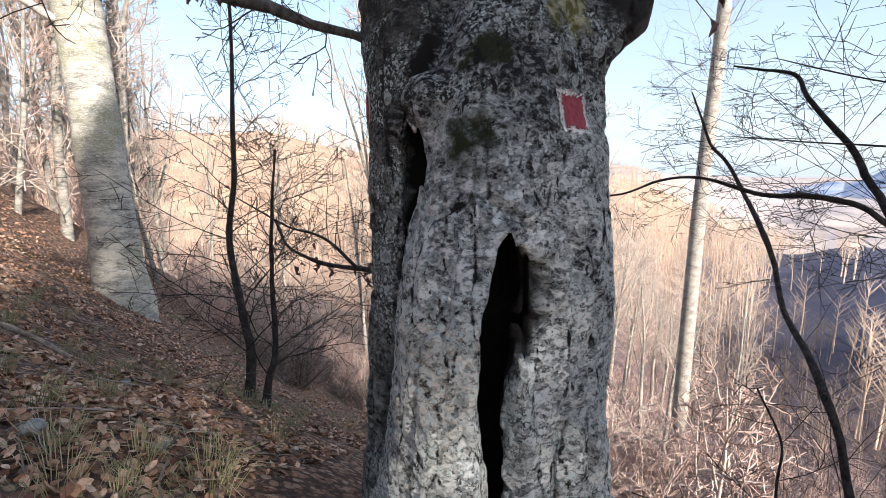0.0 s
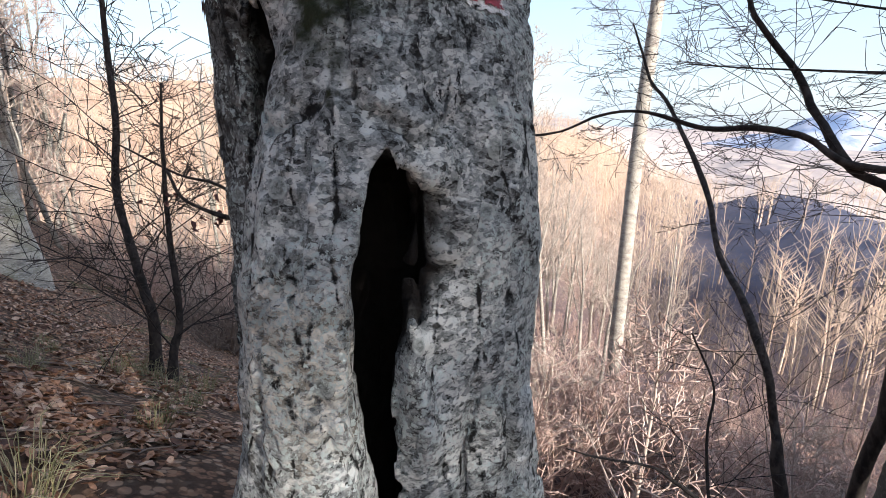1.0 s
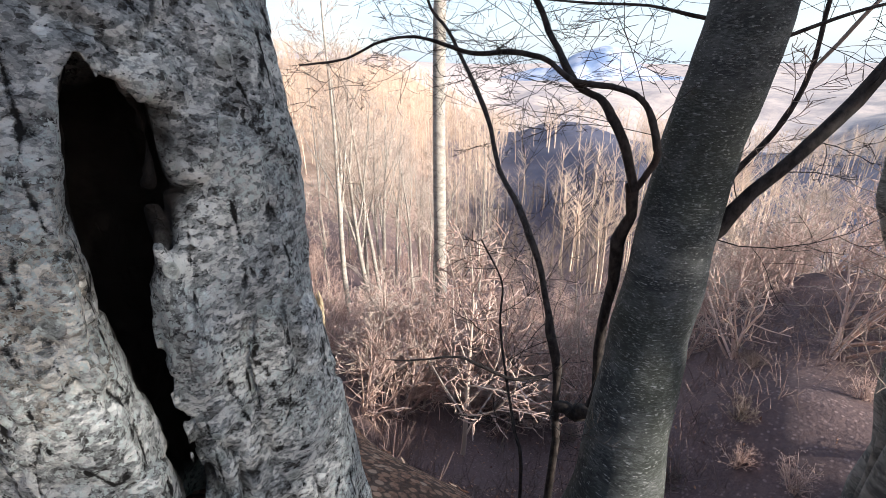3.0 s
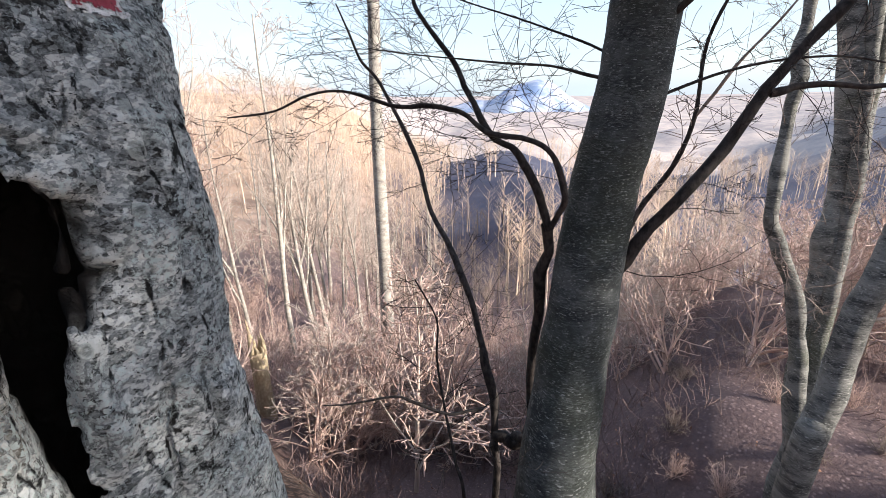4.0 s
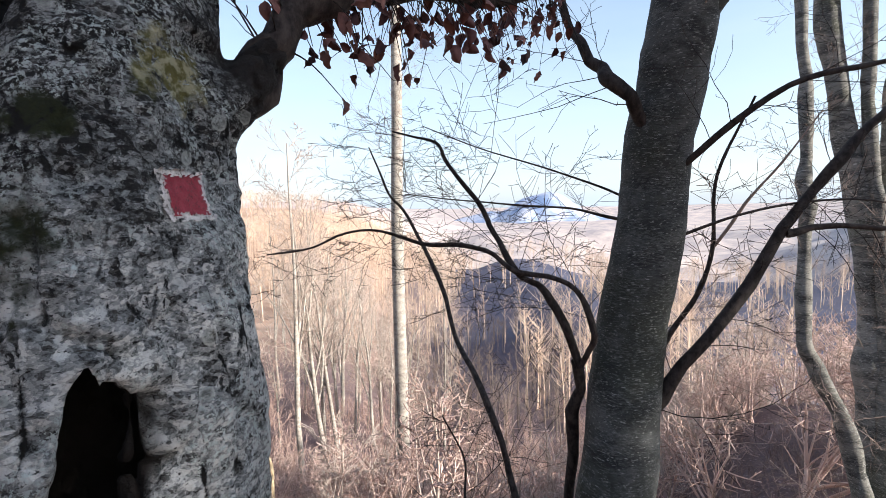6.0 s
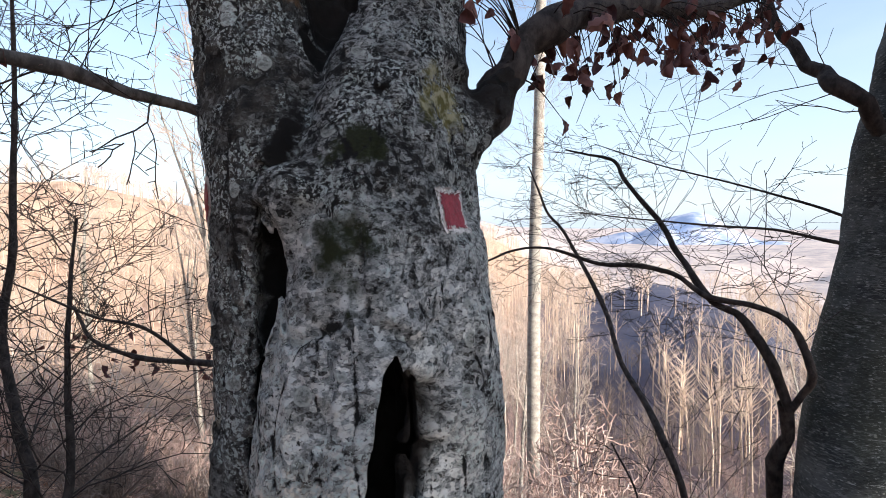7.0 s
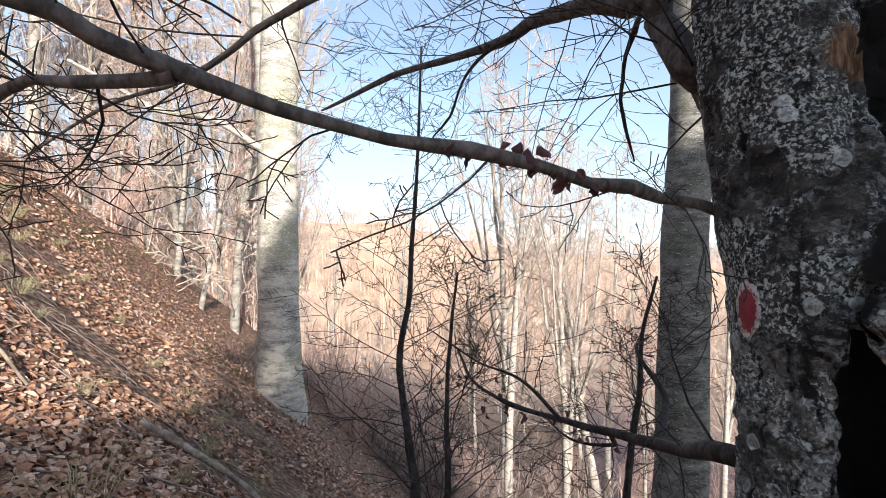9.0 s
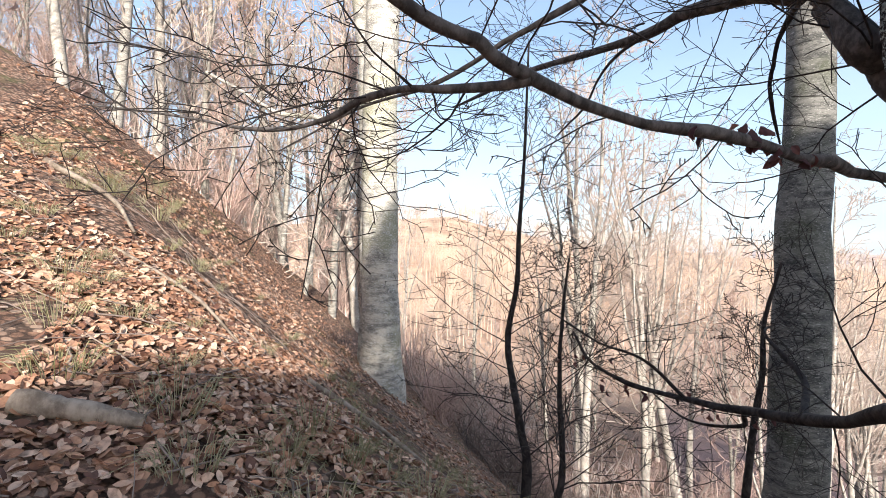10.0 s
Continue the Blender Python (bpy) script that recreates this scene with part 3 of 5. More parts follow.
# ---- the old fused beech ----
def seg_dist(P, pts, rad):
    best = None
    for (a, b), (ra, rb) in zip(zip(pts, pts[1:]), zip(rad, rad[1:])):
        a, b = np.asarray(a, np.float32), np.asarray(b, np.float32)
        ab = b - a
        t = np.clip(((P[0] - a[0]) * ab[0] + (P[1] - a[1]) * ab[1] + (P[2] - a[2]) * ab[2]) / (ab @ ab), 0, 1)
        d = np.sqrt((P[0] - a[0] - t * ab[0]) ** 2 + (P[1] - a[1] - t * ab[1]) ** 2 + (P[2] - a[2] - t * ab[2]) ** 2) - (ra + t * (rb - ra))
        best = d if best is None else np.minimum(best, d)
    return best


def blend(a, b, k):
    h = np.clip(0.5 + 0.5 * (b - a) / k, 0, 1)
    return b + h * (a - b) - k * h * (1 - h)


def carve(a, b, k):
    return -blend(-a, b, k)


def old_beech_field(P, fine=True):
    front = seg_dist(P, [(0.02, 1.47, -0.6), (0.05, 1.46, 0.3), (0.095, 1.47, 1.05), (0.165, 1.60, 1.65), (0.26, 1.77, 2.15), (0.44, 1.92, 2.6), (0.48, 1.98, 3.6)],
                     [0.38, 0.30, 0.26, 0.228, 0.205, 0.14, 0.14])
    right = seg_dist(P, [(0.44, 1.62, -0.6), (0.37, 1.60, 0.5), (0.365, 1.60, 1.2), (0.345, 1.74, 1.75), (0.35, 1.84, 2.2), (0.44, 1.92, 2.6)],
                     [0.30, 0.235, 0.215, 0.24, 0.225, 0.14])
    left = seg_dist(P, [(-0.10, 1.90, -0.6), (-0.06, 1.86, 0.4), (-0.055, 1.85, 1.3), (-0.06, 1.87, 1.9), (-0.10, 1.95, 2.3), (-0.17, 1.99, 2.7), (-0.21, 2.05, 3.6)],
                    [0.40, 0.27, 0.238, 0.235, 0.225, 0.19, 0.17])
    d = blend(front, right, 0.07)
    # the flat flank that carries the square trail mark
    flank = np.interp(P[2], (1.2, 1.45, 1.64, 1.72, 1.8, 2.0, 2.1, 2.2, 2.5), (-0.55, -0.68, -0.735, -0.772, -0.791, -0.815, -0.84, -0.84, -0.60))
    d = carve(d, flank - 0.717 * P[0] + 0.697 * P[1], 0.03)
    d = blend(d, left, 0.02)
    rear = seg_dist(P, [(0.16, 1.95, -0.6), (0.16, 1.95, 1.9), (0.16, 2.17, 2.4), (0.18, 2.2, 3.7)], [0.40, 0.24, 0.21, 0.21])
    d = blend(d, rear, 0.1)
    # knob where a limb was lost
    d = blend(d, seg_dist(P, [(-0.04, 1.55, 1.79), (0.02, 1.58, 1.6)], [0.088, 0.06]), 0.04)
    # root flare of the right limb
    d = blend(d, seg_dist(P, [(0.45, 1.80, 2.02), (0.62, 1.82, 2.10), (0.74, 1.84, 2.28)], [0.13, 0.088, 0.07]), 0.06)
    # long hollow: a sharp lip on one side, a wall that rolls in softly on the other
    zk = (-1.0, 0.3, 0.55, 0.75, 0.95, 1.15, 1.30, 1.37, 1.40)
    lip = np.interp(P[2], zk, (0.165, 0.165, 0.155, 0.122, 0.110, 0.135, 0.163, 0.188, 0.205))
    far_lip = np.interp(P[2], zk, (0.195, 0.195, 0.198, 0.194, 0.190, 0.192, 0.202, 0.207, 0.203))
    back = np.clip(P[1] - 1.30, 0, 0.36)
    slot = np.maximum(np.maximum(lip - 0.25 * back - P[0], P[0] - far_lip - 0.15 * back), P[1] - 1.68)
    deep = seg_dist(P, [(0.22, 1.58, 1.22), (0.20, 1.60, 0.9), (0.20, 1.60, -0.3)], [0.10, 0.14, 0.16])
    slot = np.maximum(slot, 1.6 * (P[2] - 1.405))
    d = carve(d, slot, 0.012 + 0.17 * smooth01(1.40 - P[2], 0.0, 0.12) * smooth01(P[0] - 0.5 * (lip + far_lip), 0.0, 0.05))
    d = carve(d, deep, 0.012)
    # dark crease between the stems
    crease = seg_dist(P, [(0.03, 1.655, 2.2), (-0.01, 1.63, 2.02), (-0.04, 1.61, 1.9), (-0.085, 1.63, 1.80), (-0.06, 1.66, 1.66), (-0.055, 1.66, 1.5), (-0.065, 1.66, 1.35), (-0.105, 1.66, 1.1), (-0.15, 1.66, 0.6)],
                      [0.024, 0.026, 0.030, 0.045, 0.075, 0.080, 0.075, 0.062, 0.05])
    crease = np.minimum(crease, seg_dist(P, [(-0.13, 1.60, 1.74), (-0.115, 1.62, 1.55), (-0.13, 1.62, 1.3), (-0.18, 1.62, 1.0)], [0.012, 0.030, 0.030, 0.025]))
    # the gaping fork above it
    fork = [(0.03, 1.67, 2.17), (0.085, 1.72, 2.42), (0.085, 1.75, 2.62), (0.09, 1.80, 3.1)]
    for back in (0.0, 0.11, 0.22):
        crease = np.minimum(crease, seg_dist(P, [(x + 0.1 * back, y + back, z + 0.25 * back) for x, y, z in fork], [0.012, 0.095, 0.125, 0.15]))
    d = carve(d, crease, 0.02)
    if fine:
        x, y, z = P
        whole = d
        d = d + 0.022 * vnoise(x * 5, y * 5, z * 2.6)
        d = d + 0.010 * vnoise(x * 13, y * 13, z * 8) + 0.006 * vnoise(x * 37, y * 37, z * 30)
        ridge = np.abs(vnoise(x * 9 + 2.1, y * 9, z * 3.1 + 5))
        d = d + 0.020 * np.clip(1 - ridge / 0.14, 0, 1)
        plate = np.abs(vnoise(x * 21 + 7, y * 21, z * 15))
        d = d + 0.012 * np.clip(1 - plate / 0.2, 0, 1) * np.clip(0.6 + vnoise(x * 3, y * 3, z * 2 + 9), 0, 1)
        # smoothed bark under the painted marks
        for q in ((-0.28, 1.79, 1.80), (0.409, 1.556, 1.762)):
            near = np.sqrt((x - q[0]) ** 2 + (y - q[1]) ** 2 + (z - q[2]) ** 2)
            keep = 0.2 + 0.8 * smooth01(near, 0.08, 0.15)
            d = whole + (d - whole) * keep
    return d


def surface(field, lo, hi, h, band=0.06):
    """Skin of a solid given by its distance field (surface nets)."""
    ax = [np.arange(a, b, h, dtype=np.float32) for a, b in zip(lo, hi)]
    n = [len(a) for a in ax]
    g = np.meshgrid(*ax, indexing="ij")
    s = field(g, False)
    near = np.abs(s) < band
    s[near] = field([c[near] for c in g], True)
    s = s.astype(np.float32)
    neg = s < 0
    cell = np.zeros([k - 1 for k in n], np.int8)
    for a in (0, 1):
        for b in (0, 1):
            for c in (0, 1):
                cell += neg[a:n[0] - 1 + a, b:n[1] - 1 + b, c:n[2] - 1 + c]
    ci = np.argwhere((cell > 0) & (cell < 8))
    acc = np.zeros((len(ci), 3))
    cnt = np.zeros(len(ci))
    corner = [(a, b, c) for a in (0, 1) for b in (0, 1) for c in (0, 1)]
    for p in corner:
        for k in range(3):
            if p[k]:
                continue
            q = list(p)
            q[k] = 1
            sa = s[ci[:, 0] + p[0], ci[:, 1] + p[1], ci[:, 2] + p[2]]
            sc = s[ci[:, 0] + q[0], ci[:, 1] + q[1], ci[:, 2] + q[2]]
            hit = (sa < 0) != (sc < 0)
            t = np.where(hit, sa / np.where(hit, sa - sc, 1), 0)
            w = np.array(p, float)[None] + 0 * acc
            w[:, k] += t
            acc[hit] += w[hit]
            cnt[hit] += 1
    v = (ci + acc / cnt[:, None]) * h + np.array(lo)
    ind = np.full(cell.shape, -1, np.int32)
    ind[ci[:, 0], ci[:, 1], ci[:, 2]] = np.arange(len(ci))
    quads = []
    for k in range(3):
        sl_a = [slice(1, m - 1) for m in n]
        sl_b = list(sl_a)
        sl_a[k], sl_b[k] = slice(0, n[k] - 1), slice(1, n[k])
        diff = neg[tuple(sl_a)] != neg[tuple(sl_b)]
        e = np.argwhere(diff)
        flip = neg[tuple(sl_a)][e[:, 0], e[:, 1], e[:, 2]]
        off = np.array([0 if i == k else 1 for i in range(3)])
        e = e + off
        u, w = [(1, 2), (2, 0), (0, 1)][k]
        du, dw = np.eye(3, dtype=int)[u], np.eye(3, dtype=int)[w]
        ring = [e - du - dw, e - dw, e, e - du]
        q = np.stack([ind[r[:, 0], r[:, 1], r[:, 2]] for r in ring], -1)
        q[~flip] = q[~flip][:, ::-1]
        quads.append(q)
    f = np.concatenate(quads)
    return v, f[(f >= 0).all(1)]


old = thing("old_beech", (0.15, 1.7, HZ(0.15, 1.7)), "old fused grey beech with lichen, a dark hollow and trail marks", "tree")
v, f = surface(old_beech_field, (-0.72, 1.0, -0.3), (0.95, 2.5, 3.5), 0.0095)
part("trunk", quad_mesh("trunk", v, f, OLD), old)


BARK = BVHTree.FromPolygons([tuple(map(float, q)) for q in v], [tuple(map(int, q)) for q in f])


def paint_patch(centre, normal, hw, hh, lift, shape, seed, n=34):
    """A skin of paint laid over the bark."""
    nn = unit(np.array(normal, float))
    right = unit(np.cross((0, 0, 1), nn))
    up = np.cross(nn, right)
    u, w = np.meshgrid(np.linspace(-1, 1, n), np.linspace(-1, 1, n), indexing="ij")
    start = np.array(centre) + 0.15 * nn
    depth = np.zeros((n, n))
    for a in range(n):
        for b in range(n):
            p = start + right * (u[a, b] * hw) + up * (w[a, b] * hh)
            hit = BARK.ray_cast(Vector(p), Vector(-nn), 0.4)
            depth[a, b] = hit[3] if hit[0] is not None else 0.15
    near = depth.copy()
    for a in (-1, 0, 1):
        for b in (-1, 0, 1):
            near = np.minimum(near, np.roll(np.roll(depth, a, 0), b, 1))
    near = 0.25 * (np.roll(near, 1, 0) + np.roll(near, -1, 0) + np.roll(near, 1, 1) + np.roll(near, -1, 1))
    depth = np.minimum(near, depth) - lift
    P = start[None, None] + right * (u[..., None] * hw) + up * (w[..., None] * hh) - nn * depth[..., None]
    um, wm = u[:-1, :-1] + 1 / n, w[:-1, :-1] + 1 / n
    rag = 0.09 * vnoise(um * 2.5 + seed, wm * 2.5, seed) + 0.13 * vnoise(um * 11 + seed, wm * 11, seed)
    lim = (np.maximum(np.abs(um), np.abs(wm)) if shape == "square" else np.hypot(um, wm)) + rag
    keep = np.argwhere(lim < 0.90)
    f = [(a * n + b, (a + 1) * n + b, (a + 1) * n + b + 1, a * n + b + 1) for a, b in keep]
    return P.reshape(-1, 3), np.array(f)


for centre, nrm, hw, hh, kind, seed, lab in (
        ((0.409, 1.556, 1.762), (0.717, -0.697, 0.0), 0.068, 0.057, "square", 2, "red square trail mark with a white painted border"),
        ((-0.28, 1.795, 1.80), (-0.94, -0.34, 0.0), 0.040, 0.070, "round", 6, "red oval trail mark on a white ground")):
    mark = part("trail_mark", quad_mesh("trail_mark", *paint_patch(centre, nrm, hw, hh, 0.0065, kind, seed), RED), old, lab)
    part("border", quad_mesh("border", *paint_patch(centre, nrm, hw * 1.25, hh * 1.28, 0.0035, kind, seed + 1.5), WHITE), mark, "flaking white paint", local=True)


def leaf_mesh(name, mat, seed, size, curl):
    """A pointed oval leaf, cupped and twisted, hanging from its stalk along -z."""
    rng = np.random.RandomState(seed)
    n, k = 7, 4
    u = np.linspace(0, 1, n)[:, None]
    w = np.linspace(-1, 1, k + 1)[None]
    half = 0.30 * np.sin(np.pi * u ** 0.8) ** 0.8 + 0.004
    half = half * (1 + 0.06 * np.sin(u * 19))
    x = w * half
    z = -u + 0 * w
    y = curl * (w * half) ** 2 * 5 + 0.22 * curl * np.sin(u * 3 + seed) + 0.05 * np.sin(u * 16 + 3 * np.abs(w))
    a = curl * 0.7 * u * (1 if seed % 2 else -1)
    x, y = x * np.cos(a) - y * np.sin(a), x * np.sin(a) + y * np.cos(a)
    v = np.stack([x, y, z], -1).reshape(-1, 3) * size
    i = np.arange(n - 1)[:, None] * (k + 1)
    j = np.arange(k)[None]
    f = np.stack([i + j, i + j + 1, i + k + 2 + j, i + k + 1 + j], -1).reshape(-1, 4)
    return quad_mesh(name, v, f, mat)


HANG = [leaf_mesh("leaf", LEAF, s, 0.056 + 0.006 * s, 0.5 + 0.12 * s) for s in range(4)]


def hang_leaves(limb, rng, places, name="leaf", size=1.0):
    base = Vector(limb.location) + Vector(limb.parent.location)
    for p in places:
        ob = new(name, HANG[rng.randint(4)])
        ob.parent = limb
        s = (0.75 + 0.5 * rng.rand()) * size
        ob.matrix_basis = Matrix.LocRotScale(Vector(p) - base, Euler((0.5 * rng.randn(), 0.5 * rng.randn(), 6.3 * rng.rand())), (s, s, s))


def limb_of(tree, name, pts, r0, r1, rng, mat, twigs=(), sides=10, label="", steps=8, wob=0.05, crook=0.55):
    """A limb through given places; twigs: (count, length, levels, thickness, flat)."""
    m = Mesher()
    line = sweep(pts, steps)
    n = len(line)
    rad = np.linspace(1, 0, n) ** 0.8 * (r0 - r1) + r1
    kn = np.arange(0, n + 4, 4)
    kink = np.stack([np.interp(np.arange(n), kn, rng.normal(size=len(kn))) for _ in range(3)], -1)
    line = line + kink * (crook * rad * np.clip(np.arange(n) / 5.0, 0, 1))[:, None]
    rad = rad * (1 + 0.14 * np.interp(np.arange(n), kn, rng.normal(size=len(kn))).clip(-1, 1.5))
    m.tube(line, rad, sides, rng, wob)
    ob = part(name, m.mesh(name, mat), tree, label)
    if twigs:
        t = Mesher()
        cnt, ln, lv, thick, flat = twigs
        sprout(t, rng, line, thick, cnt, ln, lv, 0.85, 0.02, 0.15, 5, 0.12, flat, 0.0016)
        tagged(part("spray", t.mesh("spray", DARK if mat in (DARK, LIMB) else TWIG), ob, "fine bare side twigs", local=True), kind="stuff")
    return ob, line


rs = np.random.RandomState(11)
left_limb, ll = limb_of(old, "limb", [(-0.20, 2.02, 2.08), (-0.36, 1.96, 2.12), (-0.60, 1.70, 2.13), (-0.84, 1.46, 2.16), (-1.15, 1.24, 2.20), (-1.39, 0.91, 2.23), (-1.47, 0.80, 2.26), (-1.54, 0.71, 2.29), (-1.75, 0.45, 2.42), (-2.1, 0.1, 2.6)],
                        0.020, 0.009, rs, LIMB, (9, 0.6, 3, 0.006, 0.6), 12)
side_limb, _ = limb_of(old, "limb", [(-1.38, 0.92, 2.22), (-1.56, 0.91, 2.215), (-1.79, 0.95, 2.25), (-2.0, 1.01, 2.22), (-2.28, 1.05, 2.22), (-2.74, 1.11, 2.33), (-3.41, 1.14, 2.46)],
                       0.012, 0.003, rs, LIMB, (18, 0.7, 3, 0.006, 0.5), 8)
limb_of(old, "limb", [(-1.42, 0.86, 2.25), (-1.30, 1.34, 2.62), (-1.48, 1.33, 2.54), (-1.67, 1.37, 2.48), (-1.86, 1.38, 2.42), (-2.2, 1.44, 2.39), (-2.66, 1.52, 2.28)][1:],
        0.012, 0.003, rs, LIMB, (10, 0.55, 3, 0.006, 0.5), 8)
hang_leaves(left_limb, rs, [ll[k] + np.array((0.02 * rs.randn(), 0.02 * rs.randn(), 0.03 * rs.rand() - 0.01)) for k in list(range(17, 30)) + [20, 22, 24, 26]] + [(-0.86, 1.43, 2.20), (-0.88, 1.42, 2.21), (-0.84, 1.44, 2.21), (-0.9, 1.4, 2.2)], size=0.68)
up_limb, _ = limb_of(old, "limb", [(-0.14, 2.10, 2.30), (-0.24, 2.32, 2.48), (-0.31, 2.36, 2.75), (-0.43, 2.38, 2.98), (-0.54, 2.41, 3.06), (-0.81, 2.55, 3.11), (-1.15, 2.84, 3.13), (-1.91, 3.17, 3.14), (-2.54, 3.36, 3.03)],
                     0.075, 0.008, rs, LIMB, (34, 1.2, 3, 0.010, 0.4), 10)
limb_of(old, "limb", [(-0.94, 2.66, 3.12), (-1.31, 2.94, 3.07), (-1.52, 3.19, 2.85), (-1.74, 3.38, 2.71)], 0.014, 0.003, rs, DARK, (8, 0.4, 2, 0.004, 0.3), 6)
limb_of(old, "limb", [(-0.45, 2.40, 3.02), (-0.46, 2.75, 3.07), (-0.50, 2.89, 2.87), (-0.47, 3.0, 2.69), (-0.40, 3.14, 2.5)], 0.016, 0.006, rs, DARK, (7, 0.4, 2, 0.004, 0.2), 6)
low_limb, lo_line = limb_of(old, "limb", [(-0.10, 1.95, 1.30), (-0.26, 2.2, 1.22), (-0.28, 3.01, 0.95), (-0.46, 3.43, 0.85), (-0.77, 3.83, 0.75), (-1.23, 4.12, 0.76), (-1.55, 4.2, 0.90), (-1.70, 4.35, 1.12)],
                            0.038, 0.008, rs, DARK, (16, 0.9, 3, 0.010, 0.5), 8)
limb_of(old, "limb", [(-0.30, 3.05, 0.94), (-0.15, 3.6, 1.05), (-0.25, 4.1, 1.25), (-0.1, 4.5, 1.3)], 0.022, 0.006, rs, DARK, (10, 0.6, 2, 0.008, 0.4), 7)
limb_of(old, "limb", [(-0.50, 3.48, 0.84), (-0.45, 3.9, 0.6), (-0.75, 4.3, 0.45), (-1.0, 4.8, 0.5)], 0.020, 0.006, rs, DARK, (12, 0.7, 2, 0.008, 0.4), 7)
limb_of(old, "limb", [(-0.80, 3.85, 0.75), (-1.1, 3.9, 1.0), (-1.45, 4.0, 1.1), (-1.9, 4.0, 1.35)], 0.016, 0.005, rs, DARK, (12, 0.6, 2, 0.008, 0.4), 7)
hang_leaves(low_limb, rs, [lo_line[rs.randint(24, 52)] + np.array((0.12 * rs.randn(), 0.12 * rs.randn(), -0.06 * rs.rand())) for _ in range(22)])
right_limb, rl = limb_of(old, "limb", [(0.50, 1.80, 2.02), (0.66, 1.83, 2.12), (0.76, 1.84, 2.30), (0.95, 1.88, 2.48), (1.25, 1.97, 2.63), (1.60, 2.07, 2.73), (2.05, 2.2, 2.84), (2.7, 2.4, 3.1)],
                         0.082, 0.026, rs, DARK, (12, 0.5, 2, 0.008, 0.3), 14, crook=0.18)
places = []
for _ in range(170):
    k = rs.randint(23, len(rl))
    d = min(0.26, abs(0.10 + 0.11 * rs.randn()))
    a = rs.rand() * 6.3
    places.append(rl[k] + np.array((d * math.cos(a) + 0.06, d * math.sin(a), -0.12 + 0.09 * rs.randn())))
for _ in range(16):
    places.append(np.array((0.62 + 0.06 * rs.randn(), 1.75 + 0.06 * rs.randn(), 2.58 + 0.10 * rs.randn())))
spur = Mesher()
for p in places:
    k = int(np.argmin(np.linalg.norm(rl - p, axis=1)))
    spur.tube(sweep([rl[k], 0.5 * (rl[k] + p) + (0, 0, 0.03), p], 3), np.linspace(0.004, 0.0015, 7), 4)
tagged(part("stalk_spray", spur.mesh("stalk_spray", DARK), right_limb, local=True), kind="stuff")
hang_leaves(right_limb, rs, places, size=1.12)


# ---- single trees close by ----
def tree(name, label, line, r0, r1, mat, seed, limbs=(), sprouts=(), sides=16, twig=None, rough=0.02, group=""):
    """A trunk through given places with limbs of its own and a crown of twigs."""
    rng = np.random.RandomState(seed)
    x, y = line[0][:2]
    th = thing(name, (x, y, HZ(x, y)), label, "tree", group)
    pts = sweep([(x, y, HZ(x, y) - 0.7)] + [p for p in line if p[2] > HZ(x, y) + 0.1], 10)
    n = len(pts)
    rad = np.linspace(r0, r1, n)
    hgt = pts[:, 2] - HZ(x, y)
    rad = rad * (1 + 0.35 * np.exp(-np.clip(hgt, 0, None) / max(0.08, 1.2 * r0)))
    m = Mesher()
    kn = np.arange(0, n + 5, 5)
    kink = np.stack([np.interp(np.arange(n), kn, rng.normal(size=len(kn))) for _ in range(3)], -1)
    pts = pts + kink * np.clip(np.arange(n) / 10.0, 0, 1)[:, None] * min(0.25 * r1, 0.012)
    m.tube(pts, rad * (1 + rough * vnoise(np.arange(n) * 0.7, seed + 0.5, 0.3)), sides, rng, rough)
    part("trunk", m.mesh("trunk", mat), th)
    for lp, la, lb, tw in limbs:
        limb_of(th, "limb", lp, la, lb, rng, mat if la > 0.05 else (twig or DARK), tw, 8)
    if sprouts:
        cnt, ln, lv, thick, start, lift = sprouts
        c = Mesher()
        sprout(c, rng, pts, thick, cnt, ln, lv, 0.85, lift, 0.13, 5, start, 0.3, 0.0028)
        tagged(part("crown", c.mesh("crown", twig or TWIG), th), kind="stuff")
    return th


